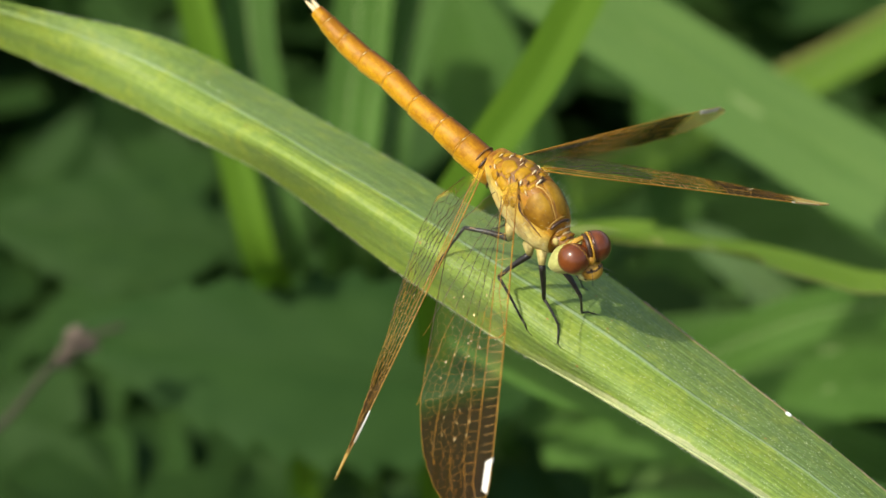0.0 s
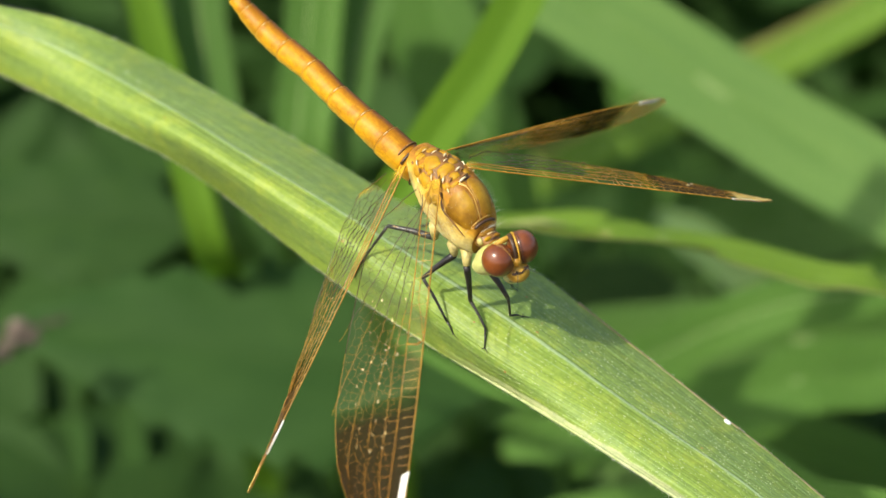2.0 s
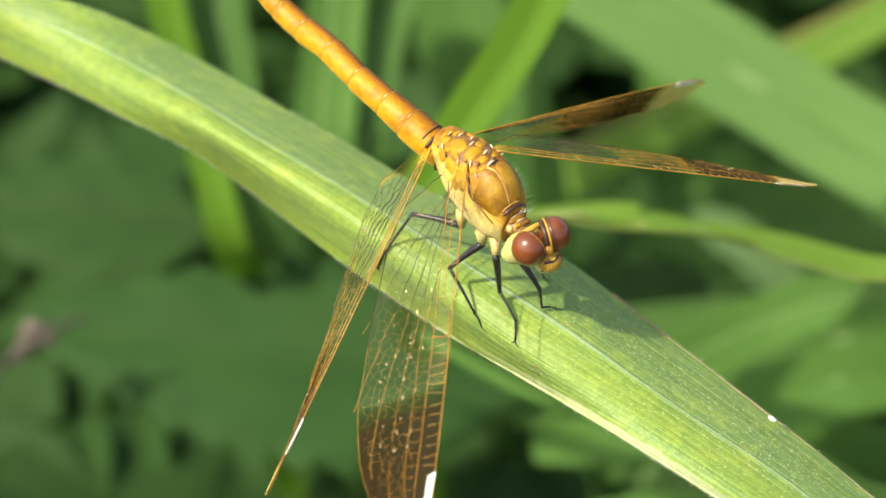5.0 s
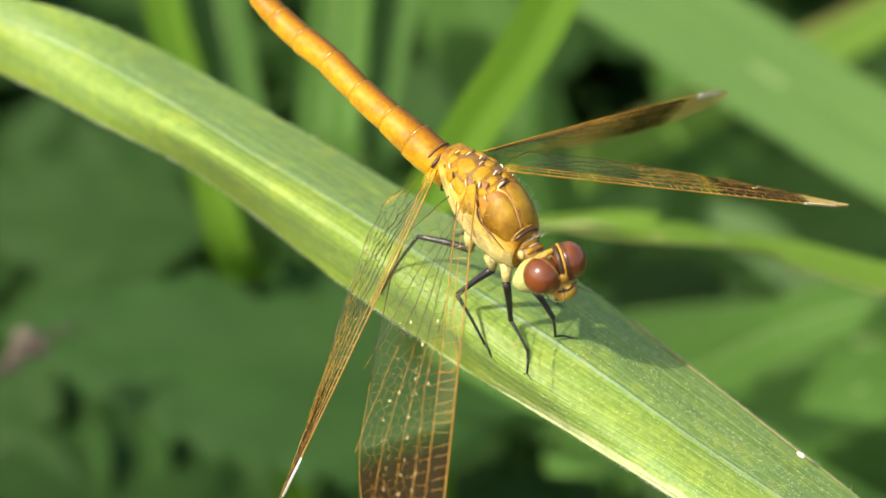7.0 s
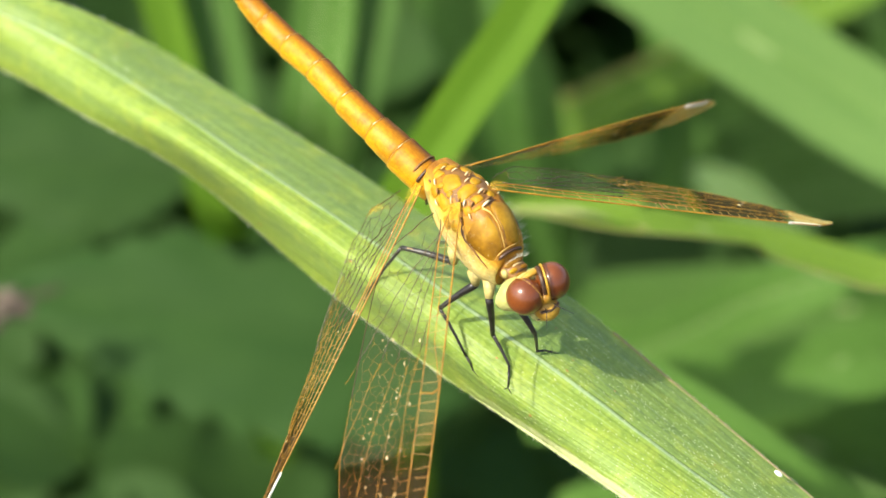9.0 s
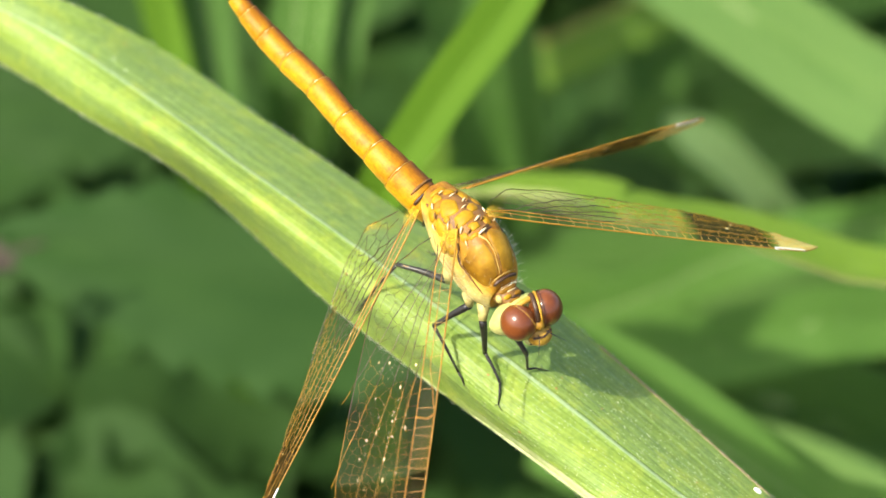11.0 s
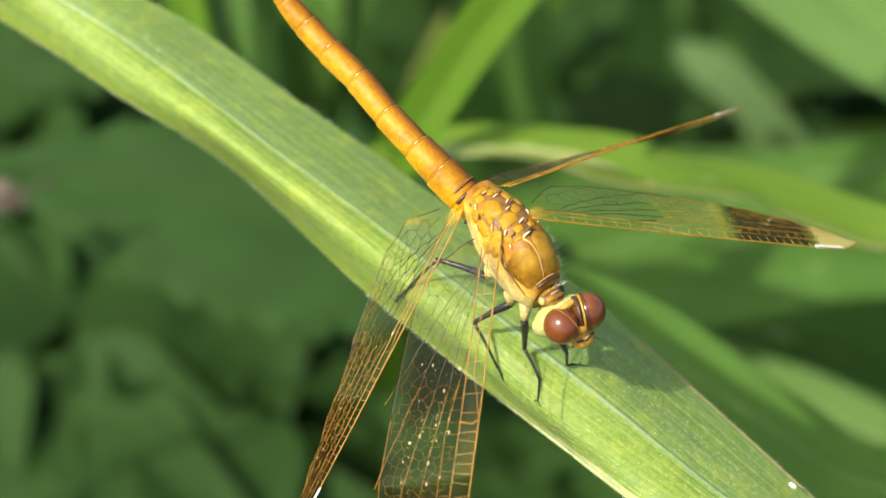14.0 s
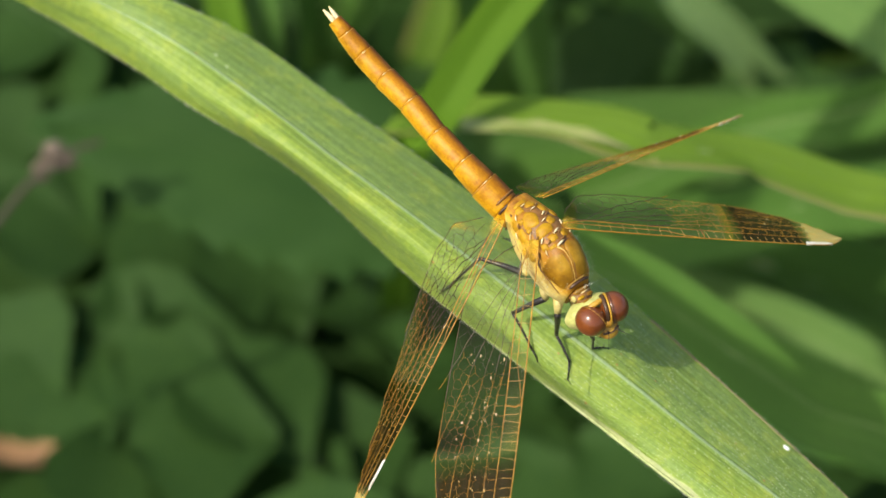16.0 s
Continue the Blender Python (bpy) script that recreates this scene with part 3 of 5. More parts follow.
def build_abdomen(fly):
    line = spline([(-2.6, 2.2, 0.2), (-4.4, 3.6, 1.2), (-6.65, 5.5, 2.4), (-9.0, 8.0, 3.3), (-11.2, 10.6, 4.3), (-13.4, 13.0, 4.9), (-15.5, 15.0, 6.0), (-17.6, 16.7, 7.7)], 140)
    bounds = [0.0, 0.075, 0.20, 0.30, 0.43, 0.565, 0.70, 0.825, 0.925, 0.985]
    sizes = [(0, 1.30), (0.08, 1.42), (0.2, 1.36), (0.3, 1.17), (0.45, 1.08), (0.7, 1.08), (0.85, 0.98), (0.93, 0.80), (1, 0.58)]
    for n, (a, b) in enumerate(zip(bounds, bounds[1:])):
        bm = bmesh.new()
        made = []
        for i in range(13):
            k = a + (b - a) * i / 12
            x = min(k * 140, 139.0)
            p = line[int(x)].lerp(line[int(x) + 1], x - int(x))
            q = line[min(int(x) + 3, 140)] - line[max(int(x) - 3, 0)]
            fwd = -q.normalized()
            up = (UP - fwd * UP.dot(fwd)).normalized()
            r = table(sizes, k)[0]
            e = i / 12
            r *= 0.94 + 0.06 * math.sin(math.pi * min(1, e * 1.6) * 0.5) + (0.03 * (e - 0.75) / 0.25 if e > 0.75 else 0) - (0.03 if i == 12 else 0) - (0.015 if i == 0 else 0)
            made.append(ring(p, fwd, up, r * 0.94, r * 0.92, r * 0.98, 28))
        rings(bm, made)
        seg = part("abdomen_segment", bm, ABDOMEN, fly)
        if n == 8:
            seg["label"] = "narrow last segment of the orange abdomen"
        # the thin dark rim in front of each joint, and a painted glint over the back
        bm = bmesh.new()
        x = a * 140
        p = line[int(x)]
        fwd = (line[max(int(x) - 3, 0)] - line[min(int(x) + 3, 140)]).normalized()
        up = (UP - fwd * UP.dot(fwd)).normalized()
        r = table(sizes, a)[0] * (0.955 if n > 1 else 0.99)
        loop = ring(p, fwd, up, r, r, r, 28)
        tube(bm, loop[9:22] if n == 1 else loop[3:26], 0.016 if n > 1 else 0.11 if n else 0.07, 6)
        part("joint_rim", bm, DARK_SEAM if n < 2 else JOINT, seg, "dark joint ring" if n < 2 else "yellowish joint ring")
        if n > 1:
            bm = bmesh.new()
            q = r * 0.985
            tube(bm, ring(p, fwd, up, q, q, q, 40)[16:20], [0.015, 0.04, 0.04, 0.015], 6)
            part("joint_glint", bm, CREAM, seg, "pale glint painted at the joint")
        if n == 0:
            for x, r in ((10, 0.12), (15, 0.09)):
                bm = bmesh.new()
                p = line[x]
                fwd = (line[max(x - 3, 0)] - line[x + 3]).normalized()
                up = (UP - fwd * UP.dot(fwd)).normalized()
                q = table(sizes, x / 140)[0] * 0.93
                tube(bm, ring(p, fwd, up, q, q, q, 28)[10:21], [r * 0.4] + [r] * 9 + [r * 0.4], 6)
                part("base_bar", bm, SADDLE, seg, "dark brown bar at the abdomen's base")
    way = (line[140] - line[132]).normalized()
    for k in (-1, 1):
        bm = bmesh.new()
        p = line[134] + SIDE * 0.20 * k + UP * 0.12
        tube(bm, [p, p + way * 0.7, p + way * 1.3 + SIDE * 0.05 * k, p + way * 1.75 + SIDE * 0.10 * k], [0.2, 0.22, 0.17, 0.05], 8)
        part("tail_appendage", bm, CREAM, fly, "pale pointed tail appendage")


def build_thorax(fly):
    sizes = [(-4.9, 0.45, 1.30, 1.15, 1.35), (-4.0, 0.5, 1.50, 1.35, 1.8), (-3.0, 0.5, 1.75, 1.75, 2.4), (-1.6, 0.3, 2.02, 2.3, 2.95), (0.0, 0.1, 2.04, 2.68, 3.05), (1.2, 0.0, 1.94, 2.76, 3.05), (2.3, -0.1, 1.76, 2.36, 2.85), (3.1, -0.25, 1.46, 1.70, 2.4), (3.6, -0.35, 1.1, 1.0, 1.8)]
    made = []
    for i in range(45):
        f = -4.9 + 8.5 * i / 44
        cu, hw, hu, hd = table(sizes, f)
        made.append(ring(body(f, 0, cu), FORE, UP, hw, hu, hd, 48, 0.92))
    bm = bmesh.new()
    vs = rings(bm, made)
    for row in vs:
        for v in row:
            v.co += (v.co - CHEST).normalized() * (0.10 * noise.noise(v.co * 0.9) + 0.03 * noise.noise(v.co * 3.5))
    chest = part("thorax", bm, THORAX, fly, "amber-brown thorax with pale yellow sides")

    def on(f, a, lift=0.0):
        """A place on the chest: f along, a degrees from the back (viewer's left positive)."""
        cu, hw, hu, hd = table(sizes, f)
        c, s = math.cos(radians(a)), math.sin(radians(a))
        u = c * (hu if c > 0 else hd)
        p = body(f, -s * hw, cu + u)
        return p + (p - body(f, 0, cu)).normalized() * lift

    def plate(f, a, along, wide, spin, mat, name, label="", dome=0.14, power=2.0, seed=0.0, ragged=0.12):
        """A low domed plate lying on the chest: half-sizes in mm, spin in degrees."""
        hw = table(sizes, f)[1]
        bm = bmesh.new()
        made = []
        for i in range(7):
            r = 1.0 - i / 6.3
            loop = []
            for j in range(26):
                w = 6.28318 * j / 26
                c, s = math.cos(w), math.sin(w)
                x, y = math.copysign(abs(c) ** (2 / power), c) * along, math.copysign(abs(s) ** (2 / power), s) * wide
                k = r * (1 + ragged * noise.noise(Vector((c * 1.3 + seed, s * 1.3, seed * 1.7))))
                x, y = x * k, y * k
                q = radians(spin)
                x, y = x * math.cos(q) - y * math.sin(q), x * math.sin(q) + y * math.cos(q)
                high = dome * (1 - r ** 2.6) + 0.03
                loop.append(on(f + x, a + y / hw * 57.3, high if i else -0.06))
            made.append(loop)
        vs = rings(bm, made)
        bmesh.ops.recalc_face_normals(bm, faces=bm.faces)
        return part(name, bm, mat, chest, label)

    # two smooth front shields with a pale ridge between, dark seams round them
    plate(1.95, 46, 1.42, 1.08, -9, SHIELD, "front_shield", "smooth amber front shield", 0.10, 4.0, 1.0, 0.03)
    plate(1.85, -16, 1.48, 0.92, 6, SHIELD, "front_shield", "smooth amber front shield", 0.10, 4.0, 2.0, 0.03)
    bm = bmesh.new()
    tube(bm, [on(0.55 + 0.27 * i, table(((0, 20), (2, 14), (5, 12), (10, 19)), i)[0], 0.10) for i in range(11)], [0.10, 0.08, 0.055, 0.04, 0.033, 0.03, 0.03, 0.03, 0.03, 0.03, 0.02], 7)
    part("middle_ridge", bm, JOINT, chest, "pale ridge along the back")
    for path, r, m in (
        (((0.35, 60), (0.8, 74), (1.3, 78), (1.9, 80), (2.6, 84), (3.1, 90)), 0.075, SADDLE),
        (((0.2, 58), (0.45, 70), (0.9, 77), (1.2, 79)), 0.10, DARK_SEAM),
        (((0.55, 62), (0.62, 50), (0.75, 36)), 0.022, SADDLE),
        (((0.5, 10), (0.4, -10), (0.35, -34)), 0.05, DARK_SEAM),
        (((1.0, 22), (1.8, 18), (2.6, 21), (3.1, 26)), 0.055, SADDLE),
        (((1.2, 7), (1.9, 6), (2.6, 9), (3.1, 13)), 0.055, SADDLE),
        (((1.5, 52), (2.2, 48), (2.8, 44), (3.15, 42)), 0.05, SADDLE),
        (((0.4, -44), (1.5, -47), (2.4, -46), (3.1, -40)), 0.05, DARK_SEAM),
        (((1.0, 42), (1.25, 34), (1.3, 26)), 0.03, SADDLE),
        (((-2.4, 92), (-0.8, 102), (0.8, 108), (2.0, 112)), 0.028, LEG_OCHRE),
        (((-2.8, 122), (-1.0, 128), (1.2, 132)), 0.028, LEG_OCHRE),
    ):
        bm = bmesh.new()
        line = spline([(f, a, 0) for f, a in path], 12)
        tube(bm, [on(q.x, q.y, 0.03) for q in line], [r * (0.4 + 0.6 * math.sin(math.pi * (i + 0.5) / 13)) for i in range(13)], 6)
        part("seam", bm, m, chest, "dark seam" if m is not LEG_OCHRE else "")
    # front collar of the chest and the small first ring
    bm = bmesh.new()
    tube(bm, [on(3.36, a, 0.03) for a in range(-46, 57, 8)], [0.05] + [0.13] * 11 + [0.05], 8)
    part("collar", bm, DARK_SEAM, chest, "dark collar edge")
    bm = bmesh.new()
    tube(bm, [on(3.22, a, 0.10) for a in range(-18, 54, 8)], 0.030, 7)
    part("collar_rim", bm, JOINT, chest, "cream collar rim")
    bm = bmesh.new()
    rings(bm, [ring(body(f, 0, u), FORE, UP, w, h, h, 24) for f, u, w, h in ((3.3, -0.5, 0.8, 0.8), (3.7, -0.4, 0.92, 0.82), (4.2, -0.3, 0.9, 0.76), (4.6, -0.3, 0.7, 0.62), (5.2, -0.3, 0.5, 0.45))])
    neck = part("prothorax", bm, SADDLE, fly, "narrow brown neck with ochre lobes")
    for f, s, u, rs, rf, ru, m in ((3.85, 0.02, 0.30, 0.80, 0.30, 0.22, SHIELD), (4.38, -0.42, 0.24, 0.34, 0.17, 0.20, SCLERITE), (4.40, 0.34, 0.26, 0.36, 0.17, 0.20, SHIELD), (4.78, -0.12, 0.20, 0.5, 0.10, 0.14, SHIELD), (4.1, -0.85, -0.12, 0.22, 0.3, 0.3, COXA)):
        bm = bmesh.new()
        blob(bm, body(f, s, u), (SIDE * rs, FORE * rf, UP * ru), 16, 10, 0, 0.25, f * 3)
        part("neck_lobe", bm, m, neck, "ochre lobe of the neck")
    for f, w, u in ((4.12, 0.7, 0.48), (4.60, 0.55, 0.40)):
        bm = bmesh.new()
        tube(bm, [body(f - 0.1 * s * s, s * w, u - 0.4 * s * s) for s in (-1, -0.6, -0.2, 0.2, 0.6, 1)], [0.02, 0.035, 0.045, 0.045, 0.035, 0.02], 6)
        part("neck_edge", bm, CREAM if f < 4.3 else DARK_SEAM, neck)
    # the little plates between the wing roots
    rnd = random.Random(11)
    bm = bmesh.new()
    sheet(bm, [[on(-4.1 + 4.9 * i / 16, -66 + 132 * j / 20, 0.045 * math.sin(math.pi * i / 16) ** 0.3 * math.sin(math.pi * (j + 0.01) / 20.02) ** 0.3) for j in range(21)] for i in range(17)], [[(i / 16, j / 20) for j in range(21)] for i in range(17)])
    part("saddle", bm, GROOVE, chest, "brown groove field between the wing roots")
    for n, (f, a, along, wide, spin) in enumerate((
        (-2.5, 26, 0.82, 0.66, 20), (-1.2, 18, 0.52, 0.86, 0), (-3.05, 66, 0.48, 0.46, 0), (-1.9, 64, 0.66, 0.44, 10), (-1.65, -12, 0.46, 0.42, -20),
        (-3.0, -24, 0.50, 0.44, 0), (-3.75, -4, 0.34, 0.46, 0), (-0.25, 14, 0.38, 0.46, 0), (-0.75, 52, 0.34, 0.52, 30), (0.0, 40, 0.40, 0.28, 0), (-0.25, -16, 0.40, 0.36, 0),
        (-3.75, 34, 0.34, 0.46, 0), (-0.2, 74, 0.34, 0.40, 0), (-0.9, 84, 0.40, 0.30, 20), (-2.2, -44, 0.5, 0.5, 0), (-0.7, -46, 0.5, 0.4, 10), (-2.9, 46, 0.24, 0.26, 0), (0.35, 28, 0.22, 0.34, 0),
        (-1.9, 44, 0.26, 0.26, 0), (-4.25, 16, 0.26, 0.7, 0),
    )):
        plate(f, a, along, wide, spin, SCLERITE, "wing_root_plate", "", 0.13, 2.6, n * 1.37, 0.30)
    # short pale ridges and dark pits in the joints of the plates
    for n, (f, a, length, turn, r, pale) in enumerate((
        (-2.45, -8, 0.5, 60, 0.07, 1), (-0.6, 0, 0.6, 70, 0.08, 1), (-3.45, 50, 0.5, 30, 0.06, 1), (-2.3, 74, 0.5, 10, 0.06, 1), (-0.55, 36, 0.45, 50, 0.07, 1), (0.45, 10, 0.7, 80, 0.09, 1), (0.4, 44, 0.4, 20, 0.05, 1),
        (-1.9, 4, 0.5, 75, 0.045, 1), (-1.45, 48, 0.55, 40, 0.045, 1), (-3.25, 2, 0.5, 80, 0.05, 1), (-0.15, -34, 0.6, 60, 0.07, 1), (-1.1, -26, 0.5, 20, 0.06, 1), (-3.95, 14, 0.4, 85, 0.05, 1),
        (-0.45, -6, 0.4, 60, 0.10, 0), (-2.3, -14, 0.4, 70, 0.09, 0), (0.2, 0, 0.6, 85, 0.10, 0), (-2.75, 58, 0.4, 30, 0.08, 0), (0.15, 58, 0.5, 30, 0.09, 0), (-0.95, 40, 0.4, 60, 0.06, 0), (-3.4, -14, 0.5, 60, 0.08, 0), (-0.1, 28, 0.4, 70, 0.07, 0),
    )):
        bm = bmesh.new()
        hw = table(sizes, f)[1]
        q = radians(turn)
        tube(bm, [on(f + math.cos(q) * length * x, a + math.sin(q) * length * x / hw * 57.3, 0.14 + 0.06 * (1 - 4 * x * x) + (0.03 if pale else 0)) for x in (-0.5, -0.25, 0, 0.25, 0.5)], [r * 0.4, r * 0.9, r, r * 0.8, r * 0.3], 7)
        part("root_ridge", bm, CREAM if pale else SADDLE, chest, "pale ridge" if pale else "dark pit")
    # soft hair on the shoulders and round the neck
    bm = bmesh.new()
    for i in range(260):
        f, a = rnd.uniform(-1.5, 3.3), rnd.choice((-1, -1, 1)) * rnd.uniform(30, 120)
        p = on(f, a)
        n = (p - body(f, 0, 0)).normalized()
        way = (n + FORE * rnd.uniform(0.0, 0.5) + Vector((rnd.gauss(0, 0.3), rnd.gauss(0, 0.3), rnd.gauss(0, 0.3)))).normalized()
        hair(bm, p, way, rnd.uniform(0.4, 0.95), 0.0065)
    for i in range(26):
        a = rnd.uniform(-60, 60)
        p = body(3.9, -math.sin(radians(a)) * 1.1, 0.8 * math.cos(radians(a)))
        hair(bm, p, (UP + SIDE * rnd.uniform(-0.8, 1.0) + FORE * rnd.uniform(-0.2, 0.6)).normalized(), rnd.uniform(0.5, 1.0), 0.008)
    fur = part("chest_hair", bm, HAIR_PALE, chest, "fine pale hairs")
    fur["kind"] = "stuff"
    return chest


def build_head(fly):
    centre = body(6.05, 0.1, -0.05)
    roll = radians(-16)
    side = SIDE * math.cos(roll) - UP * math.sin(roll)
    fwd = (FORE - UP * 0.25).normalized()
    side = (side - fwd * side.dot(fwd)).normalized()
    up = fwd.cross(side)

    def at(f, s, u):
        return centre + fwd * f + side * s + up * u

    bm = bmesh.new()
    blob(bm, at(-0.5, -0.35, -0.95), (side * 2.08, fwd * 1.15, up * 1.40), 36, 22, 0, 0.06)
    skull = part("head", bm, GENA, fly, "yellow-green head with large eyes")
    for k in (-1, 1):
        bm = bmesh.new()
        out = (side * k * 0.93 + up * 0.1 + fwd * 0.28).normalized()
        y = (fwd - out * fwd.dot(out)).normalized()
        z = out.cross(y)
        blob(bm, at(0.2, 1.05 * k + 0.12, 0.36), (out * 1.18, y * 1.26, z * 1.30), 40, 26)
        part("eye", bm, EYE, skull, "glossy red-brown compound eye")
        bm = bmesh.new()
        c = at(0.2, 1.05 * k + 0.12, 0.36)
        ringed = lambda d, r: [c - out * d + y * (1.30 * r * math.cos(a)) + z * (1.48 * r * math.sin(a)) for a in (6.28318 * i / 28 for i in range(29))]
        if k > 0:
            tube(bm, ringed(0.50, 0.92), 0.085, 8)
            part("eye_rim", bm, FACE, skull, "ochre rim of the eye")
            bm = bmesh.new()
            tube(bm, ringed(0.74, 0.80), 0.17, 8)
            part("eye_back", bm, DARK_SEAM, skull, "black band behind the eye")
            bm = bmesh.new()
        tube(bm, ringed(0.27, 0.975), 0.03 if k > 0 else 0.02, 6)
        part("eye_line", bm, DARK_SEAM if k > 0 else FACE, skull, "fine dark line round the eye")
        bm = bmesh.new()
        p = at(1.6, 0.33 * k + 0.1, 0.3)
        tube(bm, [p, p + up * 0.15 + fwd * 0.3 + side * 0.12 * k, p + fwd * 1.25 + side * 0.75 * k + up * 0.15], [0.06, 0.035, 0.012], 6)
        part("antenna", bm, LEG_BLACK, skull, "short black bristle antenna")
    bm = bmesh.new()
    blob(bm, at(1.42, 0.12, -0.5), (side * 0.92, fwd * 0.8, up * 0.8), 24, 16, 0, 0.1)
    part("forehead", bm, FACE, skull, "rounded ochre forehead")
    bm = bmesh.new()
    blob(bm, at(1.0, 0.1, 0.55), (side * 0.4, fwd * 0.42, up * 0.42), 14, 10)
    part("crown_bump", bm, FACE, skull)
    bm = bmesh.new()
    tube(bm, [at(1.82 - 0.3 * abs(s), s + 0.12, 0.12) for s in (-0.7, -0.35, 0, 0.35, 0.7)], 0.09, 8)
    part("forehead_line", bm, DARK_SEAM, skull, "black line across the forehead")
    bm = bmesh.new()
    blob(bm, at(1.25, 0.1, -1.3), (side * 1.0, fwd * 0.7, up * 0.5), 20, 12, 0, 0.1)
    part("upper_lip", bm, GENA, skull)
    bm = bmesh.new()
    blob(bm, at(0.3, 0, -1.6), (side * 1.25, fwd * 0.8, up * 0.5), 20, 12, 0, 0.1)
    part("jaw", bm, FACE, skull)
    bm = bmesh.new()
    tube(bm, [at(1.95 - 0.35 * abs(s), s + 0.1, -1.0) for s in (-0.8, -0.4, 0, 0.4, 0.8)], 0.05, 6)
    part("lip_line", bm, DARK_SEAM, skull, "dark line above the lip")
    bm = bmesh.new()
    tube(bm, [at(-0.75, s, 1.0 - 0.25 * s * s) for s in (-1.1, -0.6, -0.2, 0.2, 0.6, 1.1)], [0.12, 0.18, 0.22, 0.22, 0.18, 0.12], 8)
    part("nape_plate", bm, FACE, skull, "ochre plate behind the eyes")


def settle(p, lift=0.07):
    """The place on the leaf's upper face nearest to p."""
    p = Vector(p)
    s0 = p.dot(AXIS)
    best = min(((leaf_point(s0 + d * 0.25, k / 80) - p).length, s0 + d * 0.25, k / 80) for d in range(-8, 9) for k in range(81))
    return leaf_point(best[1], best[2]) + leaf_normal(best[1], best[2]) * lift


def build_leg(fly, hip, knee, ankle, foot, root, thick=1.0):
    leg = None
    bm = bmesh.new()
    root, hip, knee, ankle, foot = [Vector(p) for p in (root, hip, knee, ankle, foot)]
    foot = settle(foot)
    if ankle.z < settle(ankle, 0.25).z:
        ankle = settle(ankle, 0.25)
    tube(bm, [root, root.lerp(hip, 0.6), hip], [0.50 * thick, 0.36 * thick, 0.27 * thick], 10)
    leg = part("leg", bm, COXA, fly, "slender black leg with a pale yellow root")
    bm = bmesh.new()
    bend = (hip + knee) / 2 + UP * 0.12
    tube(bm, spline([hip, bend, knee], 8), [0.27 * thick, 0.28 * thick, 0.27 * thick, 0.25 * thick, 0.23 * thick, 0.21 * thick, 0.19 * thick, 0.18 * thick, 0.17 * thick], 9)
    part("femur", bm, LEG_BLACK, leg)
    bm = bmesh.new()
    tube(bm, spline([knee, knee.lerp(ankle, 0.5) + UP * 0.1, ankle], 8), [0.15 * thick, 0.13, 0.12, 0.115, 0.11, 0.105, 0.10, 0.095, 0.09], 8)
    part("tibia", bm, LEG_BLACK, leg)
    bm = bmesh.new()
    off = (UP.cross(ankle - knee)).normalized() * 0.07
    tube(bm, [hip.lerp(knee, 0.1 + 0.1 * i) + UP * 0.2 * thick + off for i in range(9)], [0.06] * 9, 5)
    part("stripe", bm, LEG_OCHRE, leg, "ochre stripe on the leg")
    bm = bmesh.new()
    mid = ankle.lerp(foot, 0.55) + UP * 0.12
    tube(bm, [ankle, mid, foot], [0.10, 0.075, 0.05], 7)
    for turn in (-0.35, 0.35):
        claw = settle(foot + (foot - mid).normalized() * 0.4 + AXIS * turn, 0.04)
        tube(bm, [foot, foot.lerp(claw, 0.6) + UP * 0.05, claw], [0.045, 0.03, 0.010], 5)
    part("foot", bm, LEG_BLACK, leg)
    bm = bmesh.new()
    rnd = random.Random(int(abs(foot.x) * 100))
    for i in range(34):
        p = knee.lerp(ankle, rnd.uniform(0.05, 1))
        way = ((ankle - knee).normalized() * 0.5 + Vector((rnd.gauss(0, 1), rnd.gauss(0, 1), rnd.gauss(0, 1))).normalized()).normalized()
        hair(bm, p, way, rnd.uniform(0.2, 0.45), 0.012)
    spines = part("spine", bm, LEG_BLACK, leg, "fine leg spines")
    spines["kind"] = "stuff"


WING_FORE = ((0, 0.03), (0.03, 0.10), (0.1, 0.19), (0.2, 0.225), (0.35, 0.235), (0.5, 0.245), (0.65, 0.25), (0.8, 0.22), (0.9, 0.172), (0.95, 0.13), (0.98, 0.092), (1, 0.06))
WING_HIND = ((0, 0.04), (0.02, 0.12), (0.08, 0.27), (0.2, 0.325), (0.35, 0.32), (0.5, 0.30), (0.65, 0.275), (0.8, 0.235), (0.9, 0.178), (0.95, 0.135), (0.98, 0.095), (1, 0.06))


